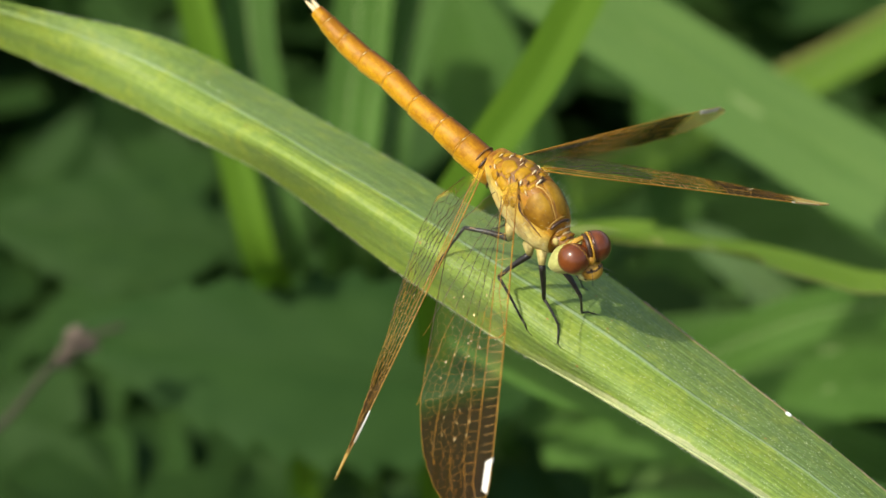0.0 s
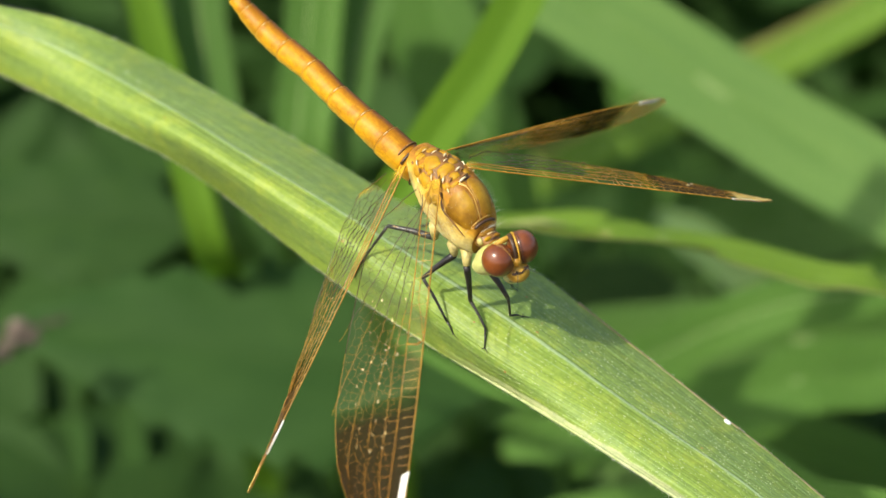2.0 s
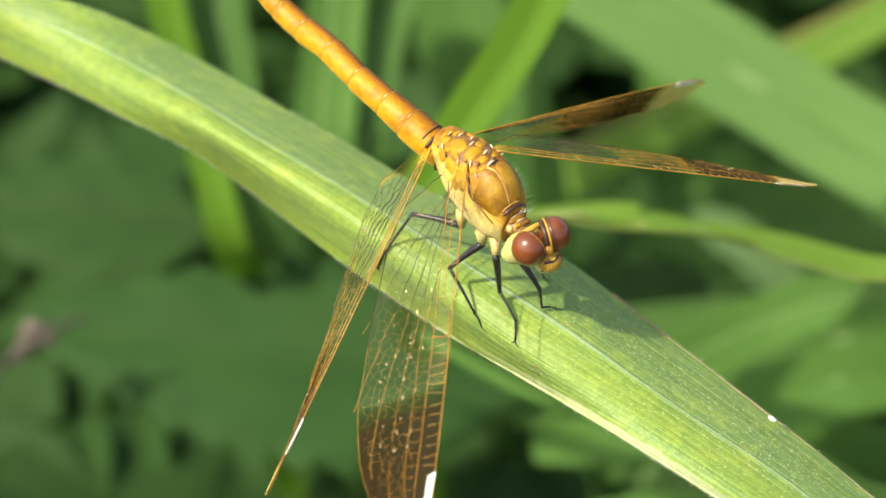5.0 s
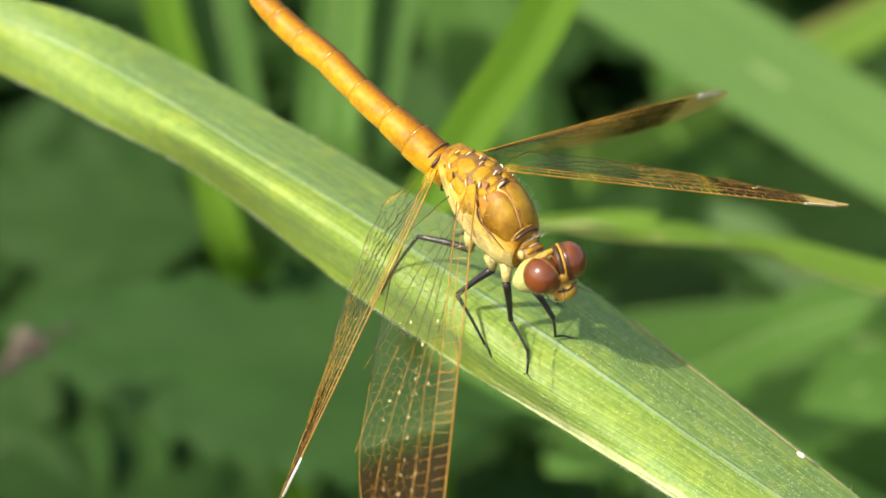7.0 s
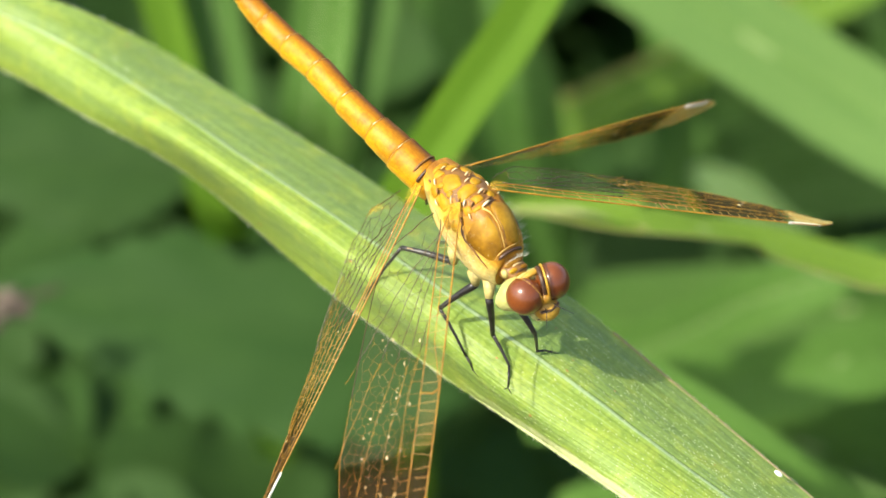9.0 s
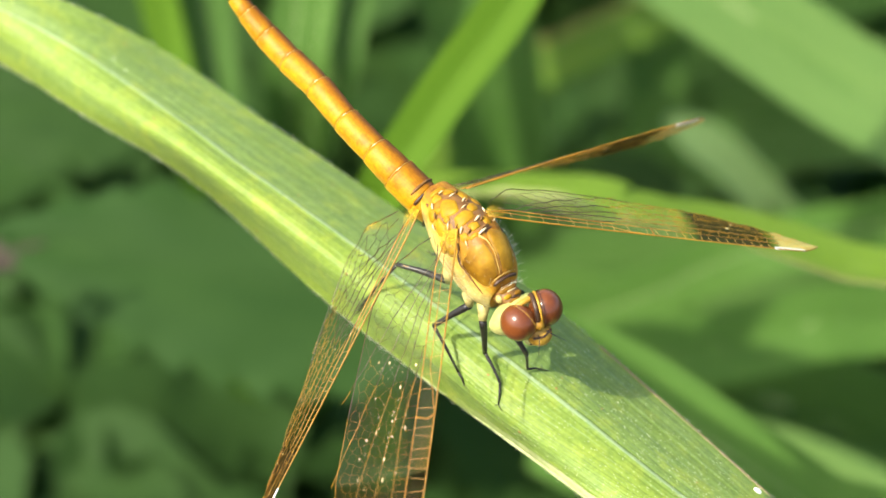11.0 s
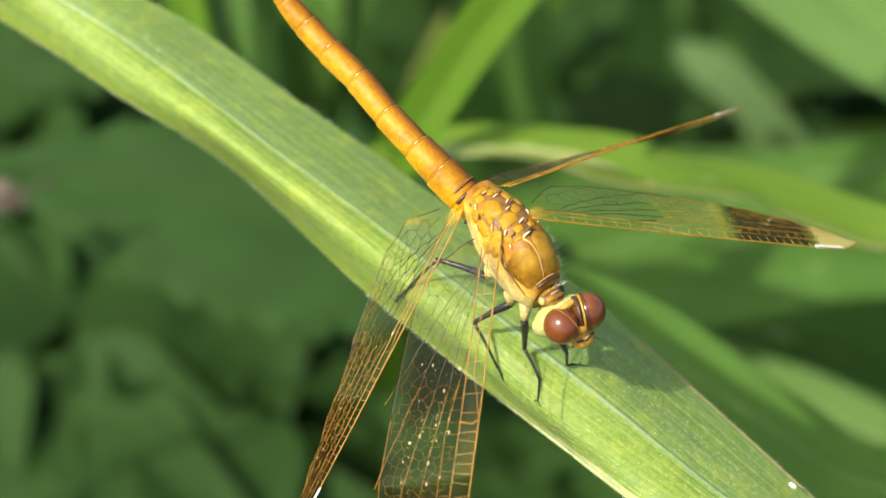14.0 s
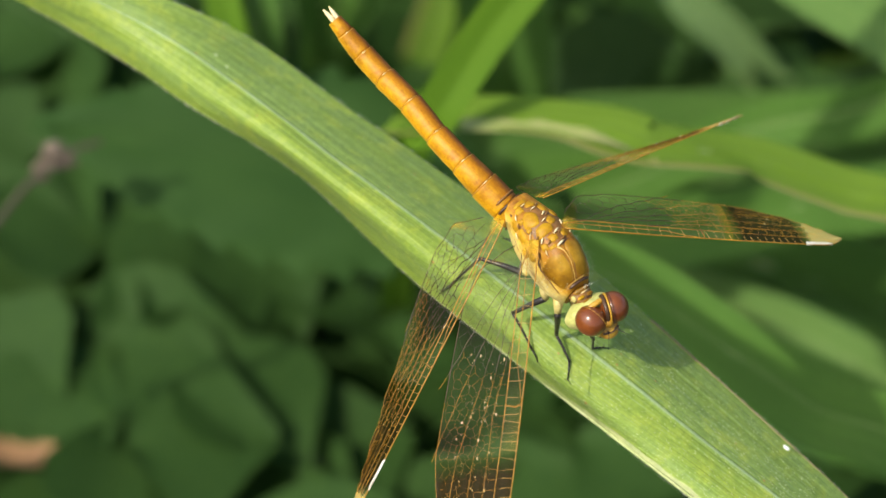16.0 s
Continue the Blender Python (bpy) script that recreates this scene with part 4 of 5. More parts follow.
def build_wing(fly, name, shape, root, along, across, length, stigma, band, sag, twist, seed, label):
    root, along, across = Vector(root), Vector(along).normalized(), Vector(across)
    across = (across - along * across.dot(along)).normalized()
    normal = along.cross(across)
    if normal.z < 0:
        normal = -normal
    hem = lambda u: table(shape, u)[0]

    def place(u, v, lift=0.0):
        bow = 0.012 * math.sin(math.pi * u) - sag * u * u
        lead = 0.012 * math.sin(math.pi * u)
        camber = 0.005 * math.sin(math.pi * min(1.0, v / max(hem(u), 0.02))) + 0.0022 * math.cos(v * 160.0)
        blunt = 0.055 * max(0.0, (u - 0.9) / 0.1) ** 2
        v = blunt + v * (hem(u) - blunt) / hem(u)
        turn = twist * (u - 0.5)
        out = across * math.cos(turn) + normal * math.sin(turn)
        return root + along * (u * length) - across * (lead * length) + out * (v * length) + normal * ((bow + camber) * length + lift)

    # film
    bm = bmesh.new()
    rows, uvs = [], []
    for i in range(61):
        u = i / 60
        rows.append([place(u, hem(u) * j / 16) for j in range(17)])
        uvs.append([(u, hem(u) * j / 16) for j in range(17)])
    sheet(bm, rows, uvs)
    wing = part(name, bm, membrane(name + "_film", *band), fly, label)
    # veins
    rnd = random.Random(seed)
    bm = bmesh.new()
    nodus = 0.47

    def vein(points, r, mat=0, sides=4):
        tube(bm, [place(u, v, 0.0) for u, v in points], r, sides, mat)

    def two_tone(points, r, split):
        """Dark near the root, amber further out."""
        cut = max(1, sum(1 for u, v in points if u < split))
        if cut > 1:
            vein(points[:cut], r * 1.4, 1)
        if cut < len(points) - 1:
            vein(points[max(0, cut - 1):], r, 0)

    vein([(i / 40, 0.0) for i in range(41)], [0.060 - 0.022 * i / 40 for i in range(41)], 0, 6)
    vein([(nodus * i / 16, 0.030 * min(1, (16 - i) / 4 + 0.05)) for i in range(17)], 0.034)
    vein([(i / 40, 0.050 * min(1, 0.45 + i / 7) * (1 if i < 36 else (40.2 - i) / 4.2)) for i in range(41)], [0.045 - 0.018 * i / 40 for i in range(41)], 0, 6)
    two_tone([(0.30 + 0.64 * i / 24, 0.056 + 0.028 * min(1, i / 8) * min(1, (26 - i) / 6)) for i in range(25)], 0.024, 0.4)
    for end, depth in ((0.93, 0.5), (0.84, 0.72), (0.66, 0.9), (0.45, 0.96)):
        two_tone([(0.04 + (end - 0.04) * i / 24, 0.052 + (hem(0.04 + (end - 0.04) * i / 24) * (depth * (i / 24) ** 0.8 + 0.06) - 0.03) * min(1, i / 5)) for i in range(25)], 0.022, 0.42)
    two_tone([(0.02 + 0.975 * i / 50, hem(0.02 + 0.975 * i / 50)) for i in range(51)], 0.024, 0.5)
    vein([(nodus, 0.0), (nodus + 0.012, 0.02), (nodus + 0.01, 0.05)], 0.06)
    u = 0.07
    while u < 0.97:
        slant = rnd.uniform(-0.004, 0.012)
        if not stigma[0] < u < stigma[1]:
            vein([(u, 0.0), (u + slant, 0.050)], 0.014, 2)
        u += rnd.uniform(0.036, 0.05) if u < nodus else 0.026
    u = 0.3
    while u < 0.92:
        vein([(u, 0.050), (u + 0.004, 0.078)], 0.013, 0 if u > 0.42 else 1)
        u += 0.030
    # net of cells behind the front veins
    step = 0.0150
    dice = np.random.RandomState(seed)
    seeds = np.zeros((0, 2))
    for u, v in dice.uniform((0.015, 0.05), (1.0, 0.35), (9000, 2)):
        if v < hem(u) + step * 0.5:
            gap = step * (3.2 - 2.0 * min(1.0, (u + v * 0.8) / 0.62))
            if not len(seeds) or ((seeds - (u, v)) ** 2).sum(1).min() > gap * gap:
                seeds = np.vstack((seeds, (u, v)))
    from_grid = [(float(u), float(v)) for u, v in seeds]
    fine = {3: 0.010, 4: 0.017}.get(seed, 0.014)
    cells = delaunay([Vector(q) for q in from_grid])
    for (x0, y0), (x1, y1) in cells:
        ok = all(0.01 < x < 0.995 and 0.06 < y < hem(x) - 0.004 for x, y in ((x0, y0), (x1, y1)))
        if ok and math.hypot(x1 - x0, y1 - y0) < step * 6.5:
            tube(bm, [place(x0, y0), place(x1, y1)], fine if x0 > 0.3 else fine * 1.35, 3, 0 if x0 + y0 * 0.5 > 0.44 else 1)
    veins = part("vein_network", bm, [VEIN, VEIN_DARK, JOINT], wing, "amber net of fine veins")
    veins["kind"] = "stuff"
    # pale gold dots painting the sun's glints, in files along the folds of the wing
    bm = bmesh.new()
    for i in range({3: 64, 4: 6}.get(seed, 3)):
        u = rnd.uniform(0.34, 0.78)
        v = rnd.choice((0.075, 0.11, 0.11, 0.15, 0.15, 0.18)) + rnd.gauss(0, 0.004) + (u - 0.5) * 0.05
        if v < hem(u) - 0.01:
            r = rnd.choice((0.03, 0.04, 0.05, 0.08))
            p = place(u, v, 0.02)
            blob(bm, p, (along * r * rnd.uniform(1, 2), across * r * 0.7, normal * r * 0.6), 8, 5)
    waxy = part("sun_glint", bm, GLINT, wing, "pale gold dots painted as sun glints between the veins")
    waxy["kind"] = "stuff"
    # stigma near the tip
    bm = bmesh.new()
    a, b = stigma
    corner = [(a, -0.002), (a + 0.010, 0.020), (b - 0.006, 0.020), (b + 0.006, -0.001)]
    tops, lows = [], []
    for u, v in corner:
        tops.append(bm.verts.new(place(u, v, 0.06)))
        lows.append(bm.verts.new(place(u, v, -0.06)))
    bm.faces.new(tops)
    bm.faces.new(lows[::-1])
    for i in range(4):
        k = (i + 1) % 4
        bm.faces.new((tops[i], lows[i], lows[k], tops[k]))
    part("stigma", bm, STIGMA, wing, "white cell at the wing's front edge", False)
    return wing


def delaunay(points):
    """Borders between neighbouring cells round the points."""
    from mathutils.geometry import delaunay_2d_cdt
    verts, _, faces, *_ = delaunay_2d_cdt(points, [], [], 0, 1e-6)
    centres, edges = [], {}
    for n, f in enumerate(faces):
        (ax, ay), (bx, by), (cx, cy) = [verts[i] for i in f[:3]]
        d = 2 * (ax * (by - cy) + bx * (cy - ay) + cx * (ay - by))
        if abs(d) < 1e-9:
            centres.append(((ax + bx + cx) / 3, (ay + by + cy) / 3))
        else:
            a2, b2, c2 = ax * ax + ay * ay, bx * bx + by * by, cx * cx + cy * cy
            centres.append(((a2 * (by - cy) + b2 * (cy - ay) + c2 * (ay - by)) / d, (a2 * (cx - bx) + b2 * (ax - cx) + c2 * (bx - ax)) / d))
        for i in range(3):
            edges.setdefault(tuple(sorted((f[i], f[(i + 1) % 3]))), []).append(n)
    return [(centres[p[0]], centres[p[1]]) for p in edges.values() if len(p) == 2]


def build_dragonfly():
    fly = thing("dragonfly", (2.1, -4.5, -10.8), "amber-orange dragonfly with dark-banded wings perched on a grass leaf", "dragonfly")
    chest = build_thorax(fly)
    build_abdomen(fly)
    build_head(fly)
    build_leg(fly, (0.8, -3.4, -4.6), (1.1, -2.5, -8.4), (2.3, -3.7, -10.3), (2.1, -5.1, -10.9), body(2.9, -0.7, -2.2))
    build_leg(fly, (-0.1, -1.9, -4.6), (-2.5, -1.6, -6.9), (-0.6, -2.7, -10.2), (-0.1, -3.1, -10.9), body(1.6, -0.9, -2.6))
    build_leg(fly, (-1.6, 0.9, -4.9), (-5.2, 2.2, -4.7), (-8.1, 1.6, -8.6), (-8.9, 2.0, -10.4), body(-0.6, -0.9, -2.7))
    build_leg(fly, (2.4, -3.2, -5.0), (3.9, -3.6, -7.4), (4.1, -3.0, -9.4), (5.0, -2.6, -9.9), body(2.9, 0.7, -2.2))
    build_leg(fly, (1.6, -0.6, -5.0), (3.6, 1.2, -6.0), (3.9, 1.2, -8.6), (4.6, 1.0, -9.2), body(1.6, 0.9, -2.6))
    build_leg(fly, (0.4, 1.4, -5.0), (-0.6, 4.4, -5.2), (-2.4, 7.0, -7.8), (-2.8, 7.6, -8.4), body(-0.6, 0.9, -2.7))
    build_wing(fly, "forewing", WING_FORE, (0.846, -0.572, 2.193), (0.947, 0.16, -0.277), (-0.24, 0.928, -0.285), 25.09, (0.84, 0.935), (0.63, 0.885, 0.022, 0.45), -0.041, -0.205, 1, "clear forewing with a dark cross-band and white stigma")
    build_wing(fly, "hindwing", WING_HIND, (-0.561, 3.362, 1.307), (0.815, 0.562, -0.142), (-0.487, 0.532, -0.693), 22.82, (0.833, 0.93), (0.60, 0.83, 0.09, 0.7), -0.03, -0.293, 2, "clear hindwing with a dark cross-band and white stigma")
    build_wing(fly, "forewing", WING_FORE, (-1.111, -1.442, 1.785), (-0.1, -0.827, -0.553), (-0.863, 0.349, -0.366), 26.99, (0.83, 0.925), (0.665, 0.99, 0.035, 0.08), 0.0, 0.128, 3, "clear forewing with a dark cross-band and white stigma")
    build_wing(fly, "hindwing", WING_HIND, (-3.644, 0.401, 1.732), (-0.383, -0.633, -0.673), (-0.252, 0.772, -0.583), 26.52, (0.783, 0.88), (0.63, 0.93, 0.09, 0.4), -0.05, -0.391, 4, "clear hindwing with a dark cross-band and white stigma")
    return chest


# ---- grass and herbs behind ----
def build_blade(name, points, width, mat, label, fold=0.25, tip=0.0, tail=1.0, turn=0.0, group="", face=None, category="leaf"):
    """A grass blade along points: a shallow fold down the middle, narrowing to its tip (first point) by tip. face: the way its upper side looks."""
    line = spline(points, 40)
    top = thing(name, points[-1], label, category, group)
    rows, uvs, lows = [], [], []
    run = 0.0
    for i, p in enumerate(line):
        if i:
            run += (p - line[i - 1]).length
        k = i / 40
        way = (line[min(i + 1, 40)] - line[max(i - 1, 0)]).normalized()
        up = Vector(face or (-0.1, -0.75, 0.65))
        up = (up - way * up.dot(way)).normalized()
        side = way.cross(up)
        up, side = up * math.cos(turn * k) + side * math.sin(turn * k), side * math.cos(turn * k) - up * math.sin(turn * k)
        w = width / 2 * min(1.0, (k + 0.02) / tip) ** 0.6 if tip else width / 2
        w *= tail + (1 - tail) * (1 - k) if tail != 1 else 1
        w *= 1 + 0.04 * noise.noise(Vector((run * 0.06, width, 1)))
        row = []
        for j in range(13):
            x = j / 6 - 1
            lift = fold * abs(x) * w + 0.02 * w * math.sin(x * 20)
            row.append(p + side * (x * w) + up * lift)
        rows.append(row)
        lows.append([q - up * 0.25 for q in row][::-1])
        uvs.append([(j / 12, run) for j in range(13)])
    bm = bmesh.new()
    sheet(bm, rows, uvs)
    part("blade", bm, mat, top)
    bm = bmesh.new()
    tube(bm, [r[6] - (r[6] - l[6]).normalized() * 0.2 for r, l in zip(rows, lows)], max(0.18, width * 0.03), 6)
    part("midrib", bm, mat, top)
    return top


def build_broad_leaf(name, base, tip, width, face, teeth, mat, label, category="leaf"):
    """A broad toothed leaf with a midrib, side veins and a stalk to the ground."""
    base, tip, face = Vector(base), Vector(tip), Vector(face)
    way = (tip - base).normalized()
    face = (face - way * face.dot(way)).normalized()
    side = way.cross(face)
    length = (tip - base).length
    top = thing(name, (base.x - way.x * 6, base.y, -150), label, category)
    rows, uvs = [], []
    n = teeth * 6
    for i in range(n + 1):
        k = i / n
        w = width / 2 * (math.sin(math.pi * k ** 0.72) ** 0.8) * (1 - 0.12 * k)
        saw = 1 - 0.16 * ((k * teeth) % 1.0)
        row, uv = [], []
        for j in range(-8, 9):
            x = j / 8
            wide = w * (saw if abs(j) == 8 else 1.0)
            vein = 0.02 * width * math.sin((k - abs(x) * 0.14) * math.pi * teeth)
            drop = -0.10 * width * x * x + 0.10 * width * abs(x) + vein * abs(x) * 0.35
            arch = -0.12 * length * (k - 0.4) ** 2
            row.append(base + way * (k * length + abs(x) * 0.06 * length) + side * (x * wide) + face * (drop + arch))
            uv.append((j / 16 + 0.5, k * length))
        rows.append(row)
        uvs.append(uv)
    bm = bmesh.new()
    sheet(bm, rows, uvs)
    part("blade", bm, mat, top)
    bm = bmesh.new()
    tube(bm, [r[8] - face * 0.1 for r in rows], [0.03 * width * (1.1 - i / n) * 0.5 + 0.1 for i in range(n + 1)], 6)
    part("midrib", bm, mat, top)
    bm = bmesh.new()
    foot = Vector((base.x - way.x * 10, base.y + 8, -152))
    tube(bm, spline([base, base - way * 8 - face * 3, foot], 12), 0.9, 7)
    part("stalk", bm, mat, top)
    return top


def wither(leaf):
    """A dried cream strip along the near edge of a blade, ending raggedly."""
    near = spline([(-4, 47.6, -36.8), (3, 44.6, -33.8), (9, 40.1, -30.2), (15, 36.2, -28.7)], 30)
    bm = bmesh.new()
    rows, uvs = [], []
    for i, p in enumerate(near):
        k = i / 30
        wide = 4.2 * (1 - 0.25 * k) * min(1.0, (1.01 - k) * 3) * (1 + 0.25 * noise.noise(Vector((k * 9, 0, 2))))
        rows.append([p + Vector((0, 0.93, -0.36)) * (wide * j / 4 - 0.15) + Vector((0, 0.36, 0.93)) * (0.88 - 0.09 * j) for j in range(5)])
        uvs.append([(j / 4, i) for j in range(5)])
    sheet(bm, rows, uvs)
    part("withered_margin", bm, WITHERED, leaf, "dried cream-coloured margin of the leaf")


def build_background():
    group = "reed leaves behind"
    build_blade("reed_leaf", [(15.0, 69, -2), (7.0, 61, -15), (3.0, 57, -21), (-2.0, 53, -27), (-8.0, 48, -36), (-8, 66, -52), (-8, 92, -100), (-8, 100, -152)], 5.0, BLADE_BRIGHT, "narrow bright-green upright grass-like leaf", 0.3, group=group)
    build_blade("reed_leaf", [(-30, 123, -10), (-8, 119, -26), (8, 112, -36), (21, 108, -43), (43, 100, -55), (68, 91, -68), (110, 85, -110), (125, 85, -152)], 12, BLADE_PALE, "wide pale-green arching grass-like leaf", 0.15, 0.2, group=group)
    lime = build_blade("reed_leaf", [(-12, 55, -43), (-4, 53, -39), (3, 50, -36), (9, 45.5, -32.4), (14, 41.5, -30.8), (20, 42, -32), (26, 43, -34.2), (36, 40, -35.6), (46, 37, -37.5), (75, 40, -70), (85, 45, -152)], 12.0, BLADE_LIME, "yellow-green grass-like leaf with a withered margin", 0.06, 0.1, group=group, face=(0, 0.36, 0.93))
    wither(lime)
    build_blade("reed_leaf", [(-40, 108, -20), (-38, 99, -34), (-34, 91, -47), (-30, 82, -60), (-28, 92, -78), (-27, 112, -152)], 4.4, BLADE_BRIGHT, "upright yellow-green grass-like leaf", 0.3, group=group)
    build_blade("reed_leaf", [(-32, 114, -20), (-32, 103, -36), (-30, 95, -48), (-28, 87, -61), (-27, 97, -80), (-26, 114, -152)], 7.0, BLADE_SHADY, "upright mid-green grass-like leaf", 0.3, group=group)
    build_blade("reed_leaf", [(-17, 116, -20), (-18, 105, -37), (-19, 99, -46), (-20, 93, -55), (-20, 100, -76), (-20, 114, -152)], 6.0, BLADE_DARK, "upright dark-green grass-like leaf", 0.3, group=group)
    build_blade("reed_leaf", [(-12, 110, -17), (-15, 100, -34), (-16, 94, -43), (-17, 88, -51), (-18, 95, -72), (-18, 112, -152)], 3.4, BLADE_COOL, "narrow pale upright grass-like leaf", 0.2, group=group)
    build_blade("reed_leaf", [(-1, 117, -12), (-10, 103, -36), (-13, 97, -45), (-15, 91, -54), (-18, 98, -76), (-19, 114, -152)], 6.0, BLADE_SHADY, "upright mid-green grass-like leaf", 0.3, group=group)
    build_blade("reed_leaf", [(0, 133, -130), (21, 133, -124), (35, 135, -121), (48, 136, -118), (68, 140, -114), (110, 150, -120), (130, 150, -152)], 9.5, BLADE_YELLOW, "low bent grass-like leaf", 0.2, 0.2, group=group)
    build_blade("reed_leaf", [(30, 128, -85), (36.5, 128, -89.5), (41, 128, -93.6), (47, 128, -100.7), (52, 128, -107), (55.6, 128, -114), (58, 133, -152)], 6.2, BLADE_WHITISH, "short whitish-green grass-like leaf", 0.2, 0.15, group=group)
    build_blade("reed_leaf", [(44, 136, -108), (50, 132, -115), (57, 129, -121), (67, 123, -130), (76, 120, -152)], 8.1, BLADE_PALE, "short pale grass-like leaf", 0.2, 0.2, group=group)
    build_blade("reed_leaf", [(90, 170, -55), (67, 164, -69), (38, 155, -81), (16, 149, -90), (0, 145, -100), (-10, 146, -152)], 7.2, BLADE_YELLOW, "olive-green slanting grass-like leaf", 0.2, 0.1, group=group)
    build_blade("reed_leaf", [(-6, 43, -44), (7, 39, -46), (16, 36, -48), (25, 31, -51), (34, 27, -55), (50, 20, -64), (70, 20, -152)], 8.0, BLADE_COOL, "broad mid-green grass-like leaf below the perch", 0.2, 0.15, group=group)
    build_blade("reed_leaf", [(30, 168, -80), (32, 146, -103), (34, 138, -110), (35, 130, -117), (38, 118, -130), (39, 116, -152)], 9.8, BLADE_COOL, "upright grass-like leaf near the ground", 0.2, group=group)
    build_blade("reed_leaf", [(4, 78, -84), (23, 84, -80), (35, 89, -77), (49, 90, -73), (72, 96, -78), (90, 100, -152)], 7.0, BLADE_COOL, "bright green leaning grass-like leaf", 0.2, 0.15, group=group)
    build_blade("reed_leaf", [(6, 72, -84), (22, 73, -80), (36, 75, -78), (49, 77, -76), (70, 80, -84), (84, 84, -152)], 9.0, BLADE_COOL, "mid-green leaning grass-like leaf", 0.2, 0.2, group=group)
    build_blade("reed_leaf", [(10, 68, -92), (25, 64, -90), (38, 58, -89), (52, 50, -90), (75, 45, -100), (85, 45, -152)], 11.0, BLADE_COOL, "broad mid-green drooping grass-like leaf", 0.2, 0.2, group=group)
    build_blade("reed_leaf", [(18, 82, -96), (32, 76, -95), (45, 70, -95), (58, 62, -96), (80, 58, -106), (88, 58, -152)], 8.0, BLADE_PALE, "pale-green drooping grass-like leaf", 0.2, 0.2, group=group)
    build_blade("reed_leaf", [(-6, 108, -104), (14, 105, -95), (36, 102, -90), (58, 100, -88), (84, 98, -96), (100, 98, -152)], 13.0, BLADE_SHADY, "broad mid-green arching grass-like leaf in the thicket", 0.15, 0.2, group=group)
    build_blade("reed_leaf", [(20, 152, -113), (42, 148, -101), (62, 146, -95), (84, 146, -92), (116, 150, -100), (130, 150, -152)], 17.0, BLADE_SHADY, "broad dull-green grass-like leaf far back", 0.15, 0.2, group=group)
    for points, wide in (
        ([(5, 92, -87), (13, 89, -90), (30, 86, -94), (53, 81, -99), (80, 80, -115), (90, 80, -152)], 17),
        ([(-8, 145, -45), (-3, 135, -57), (1, 129, -65), (5, 123, -76), (8, 118, -110), (8, 118, -152)], 14),
    ):
        build_blade("reed_leaf", points, wide, BLADE_COOL if wide == 17 else BLADE_DARK, "broad dark-green grass-like leaf in the thicket", 0.2, 0.25, group=group)
    build_broad_leaf("herb_leaf", (6, 76.6, -78.2), (-54, 80.6, -70.2), 30, (0.1, -0.55, 0.8), 11, BROAD, "large dark-green toothed leaf")
    build_broad_leaf("herb_leaf", (-38, 128, -88), (-76, 130, -84), 24, (0.1, -0.5, 0.8), 9, WEED, "dull green toothed leaf")
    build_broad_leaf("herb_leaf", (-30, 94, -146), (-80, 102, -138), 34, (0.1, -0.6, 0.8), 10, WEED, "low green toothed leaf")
    build_broad_leaf("herb_leaf", (65, 153, -118), (16, 159, -109), 34, (0.0, -0.6, 0.8), 9, BROAD, "green toothed leaf deep in the thicket")
    build_broad_leaf("herb_leaf", (62, 56, -100), (20, 80, -98), 24, (0.0, -0.5, 0.8), 8, BROAD, "green toothed leaf beneath the perch")
    top = thing("dry_stalk", (-74, 60, -152), "dry brown stalk with withered bracts", "stalk")
    bm = bmesh.new()
    tube(bm, spline([(-74, 60, -152), (-66, 57, -82), (-58, 62, -68), (-51.6, 68, -63.4), (-46, 70, -62)], 20), [0.6 - 0.015 * i for i in range(21)], 7)
    part("stem", bm, TWIG, top)
    rnd = random.Random(3)
    for i in range(11):
        bm = bmesh.new()
        c = Vector((-51.6 + rnd.gauss(0, 1.3), 68 + rnd.gauss(0, 1.0), -63.2 + rnd.gauss(0, 1.1)))
        lean = rnd.uniform(-0.6, 0.6)
        blob(bm, c, (Vector((1.3, 0, 0.4 + lean)), Vector((0, 0.6, 0)), Vector((-0.2 - lean * 0.4, 0, 0.6))), 10, 7, 0, 0.6, i * 3.1)
        part("bract", bm, BRACT, top, "withered pinkish-brown bract")
    top = thing("dead_twig", (-35, 66, -152), "dead grey-brown twig lying low among the herbs", "twig")
    bm = bmesh.new()
    tube(bm, spline([(-35, 66, -152), (-36, 78, -126), (-31, 82, -122), (-19, 66, -124), (-8, 50, -140)], 24), [0.9 - 0.015 * i for i in range(25)], 8)
    part("stem", bm, TWIG, top)
    top = thing("dry_leaf", (-62, 66, -150), "curled orange-brown dead leaf between the herbs", "leaf")
    bm = bmesh.new()
    rows, uvs = [], []
    for i in range(15):
        k = i / 14
        w = 4.2 * math.sin(math.pi * (0.06 + 0.9 * k)) ** 0.7
        row = []
        for j in range(9):
            x = j / 4 - 1
            row.append(Vector((-66 + 12 * k, 64 + x * w * 0.8 + noise.noise(Vector((k * 3, x, 4))), -121 + 2.4 * x * x + 5 * (k - 0.5) ** 2 - 0.4 * x * w)))
        rows.append(row)
        uvs.append([(j / 8, k * 12) for j in range(9)])
    sheet(bm, rows, uvs)
    part("blade", bm, DEAD, top)
    bm = bmesh.new()
    tube(bm, spline([(-54, 64, -120), (-58, 65, -130), (-62, 66, -152)], 10), 0.6, 6)
    part("stalk", bm, TWIG, top)


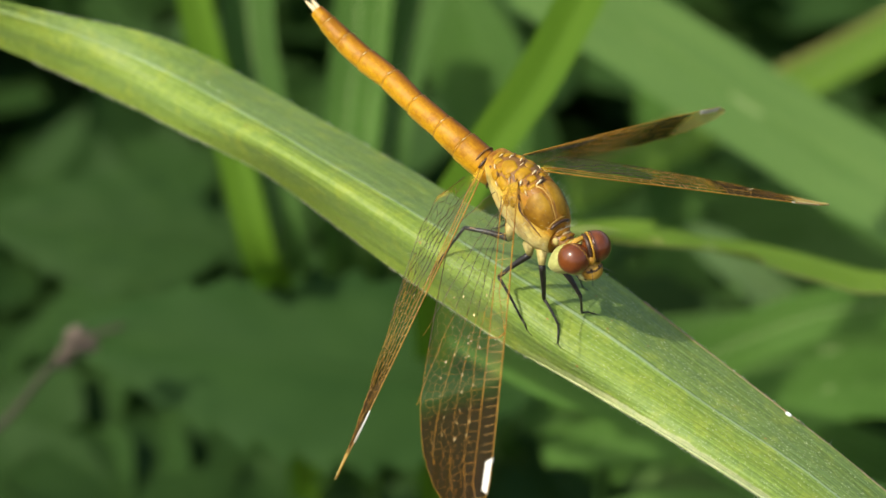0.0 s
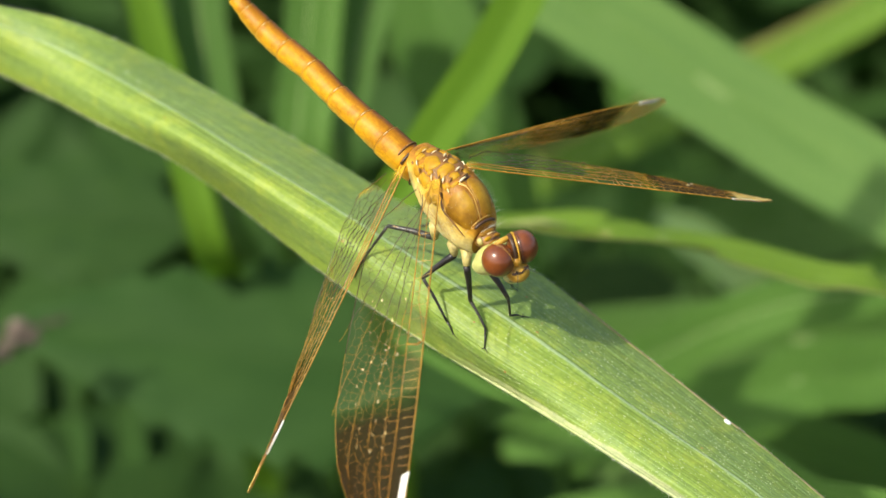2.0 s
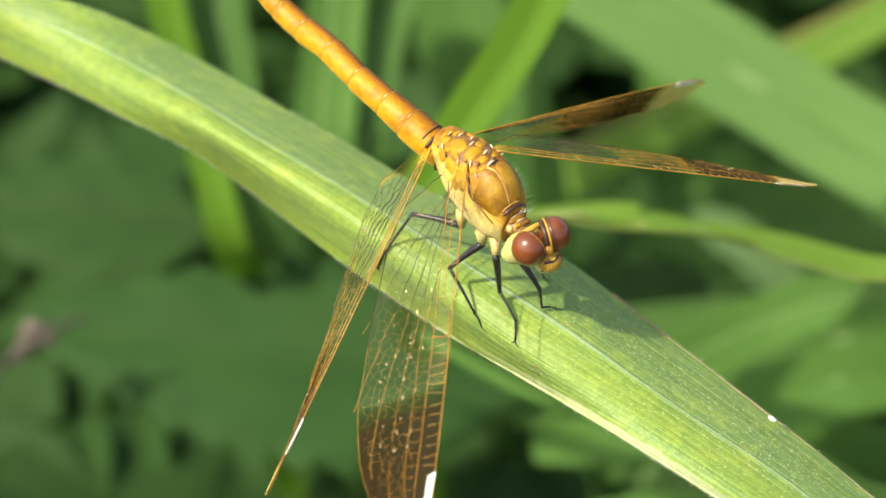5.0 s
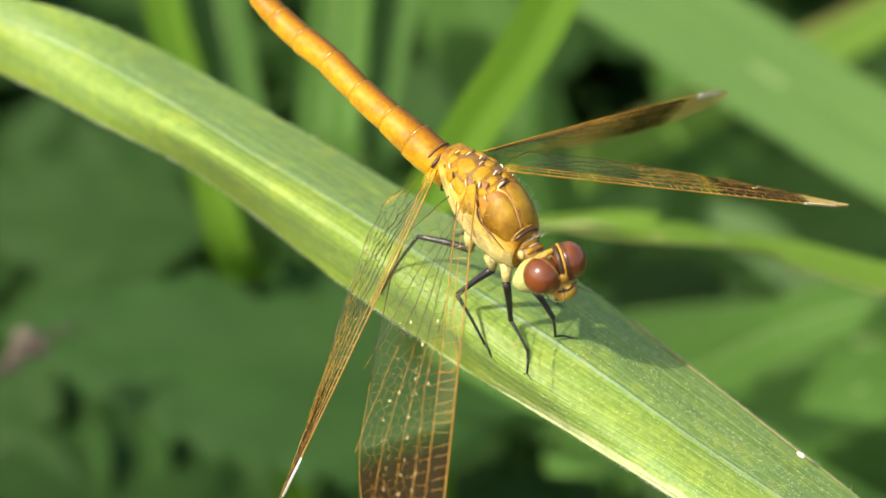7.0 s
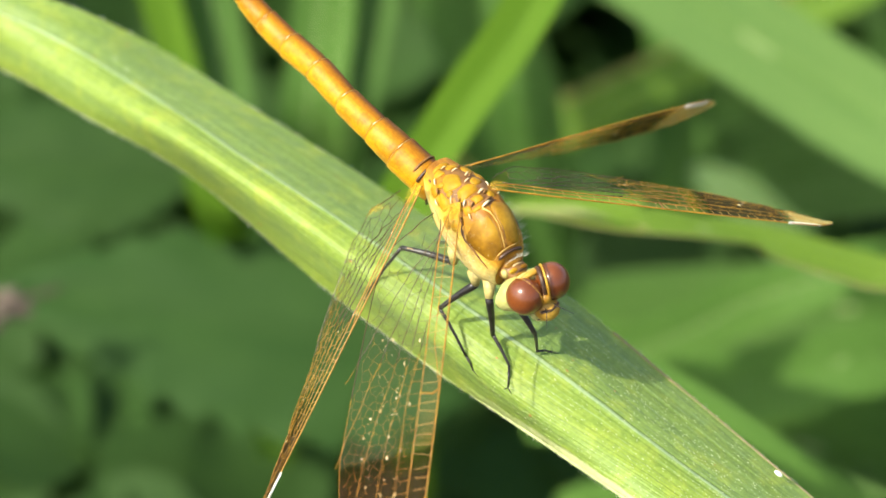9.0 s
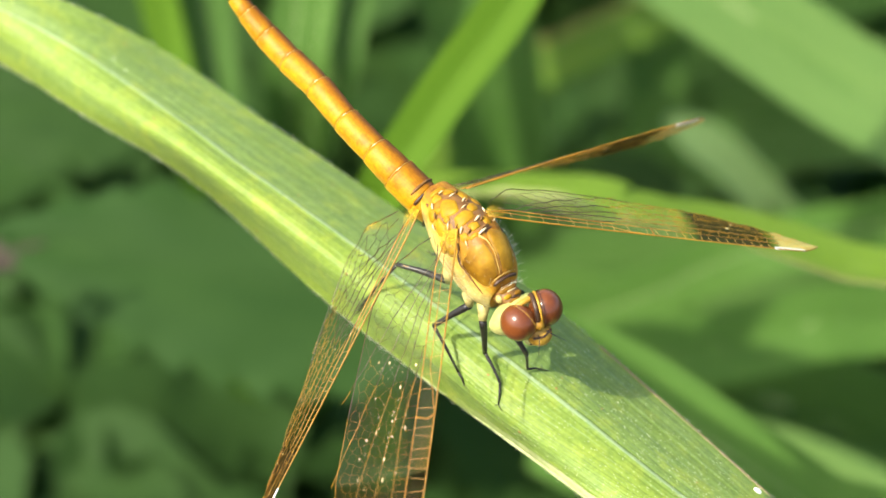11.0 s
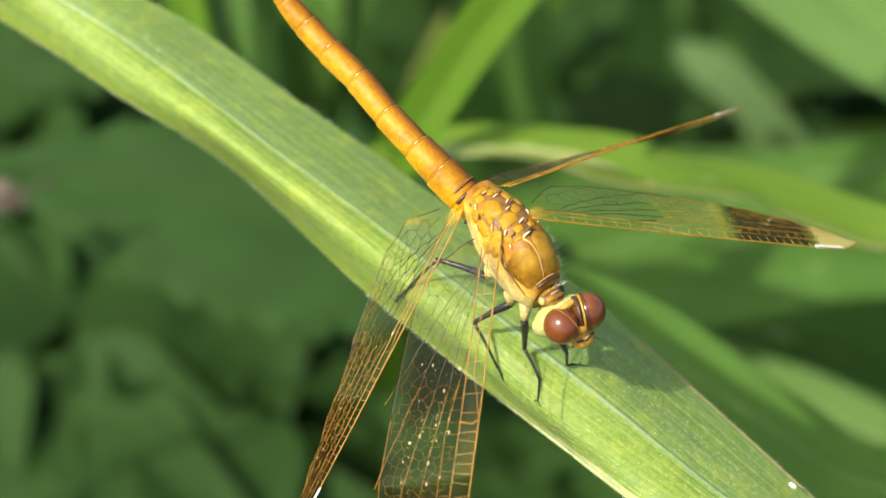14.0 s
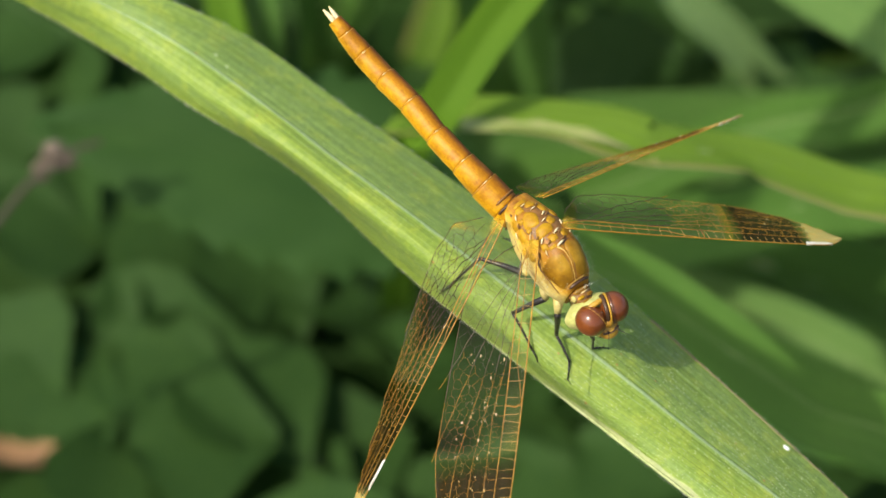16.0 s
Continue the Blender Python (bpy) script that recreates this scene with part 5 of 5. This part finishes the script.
def build_undergrowth():
    """Countless low leaves and blades between the nearer plants and the soil."""
    rnd = random.Random(21)
    bm = bmesh.new()
    for i in range(4900):
        x, y = (rnd.uniform(-190, 210), rnd.uniform(50, 340)) if i < 4200 else (rnd.uniform(10, 140), rnd.uniform(30, 170))
        low = -150
        h = (rnd.uniform(10, 42) if i < 4200 else rnd.uniform(15, 55)) * (1 + max(0, y - 170) / 60)
        if rnd.random() < 0.55:
            lean = Vector((rnd.gauss(0, 0.5), rnd.gauss(0, 0.4), 1)).normalized()
            base = Vector((x, y, low))
            w = rnd.uniform(1.5, 4)
            side = lean.cross(Vector((rnd.gauss(0, 1), rnd.gauss(0, 1), 0.1))).normalized() * w
            bend = Vector((rnd.gauss(0, 0.35), rnd.gauss(0, 0.35), -0.2)) * h
            rows = [[base + lean * h * k + bend * k * k + side * s * (1 - k ** 3) for s in (-1, -0.3, 0.3, 1)] for k in (0, 0.25, 0.5, 0.75, 1)]
        else:
            c = Vector((x, y, low + h * 0.8))
            way = Vector((rnd.gauss(0, 1), rnd.gauss(0, 1), rnd.gauss(0, 0.3))).normalized()
            side = way.cross(Vector((rnd.gauss(0, 0.4), rnd.gauss(0, 0.4) - 0.3, 1))).normalized()
            ln, w = rnd.uniform(16, 36), rnd.uniform(7, 15)
            up = side.cross(way)
            rows = [[c + way * ln * (k - 0.5) + side * w * s * math.sin(math.pi * min(0.97, k + 0.04)) + up * (abs(s) * w * 0.2 - (k - 0.5) ** 2 * ln * 0.4) for s in (-1, -0.5, 0, 0.5, 1)] for k in (0, 0.2, 0.4, 0.6, 0.8, 1)]
        if ((x + 16) / 26) ** 2 + ((y - 80) / 20) ** 2 < 1 and i % 5 > 1:
            continue  # an almost bare, shaded hollow
        sheet(bm, rows, [[(j / (len(r) - 1), i * 7 + k * 20) for j in range(len(r))] for k, r in enumerate(rows)])
    for i in range(2600):
        x, y = rnd.uniform(-900, 900), rnd.uniform(-900, 1100)
        if -190 < x < 210 and -160 < y < 340:
            continue
        lean = Vector((rnd.gauss(0, 0.5), rnd.gauss(0, 0.5), 1)).normalized()
        base, h, w = Vector((x, y, -152)), rnd.uniform(25, 70), rnd.uniform(3, 9)
        side = lean.cross(Vector((rnd.gauss(0, 1), rnd.gauss(0, 1), 0.1))).normalized() * w
        bend = Vector((rnd.gauss(0, 0.5), rnd.gauss(0, 0.5), -0.2)) * h
        rows = [[base + lean * h * k + bend * k * k + side * s * (1 - k ** 3) for s in (-1, 0, 1)] for k in (0, 0.33, 0.66, 1)]
        sheet(bm, rows, [[(j / 2, i * 7 + k * 20) for j in range(3)] for k in range(4)])
    tagged(part("undergrowth", bm, WEED), "dense low dark-green herbs and grass", "herbs", kind="stuff")


build_ground()
build_leaf()
cam.data.dof.focus_object = build_dragonfly()  # the lens keeps the chest sharp
build_background()
build_undergrowth()


def motions():
    pass


motions()
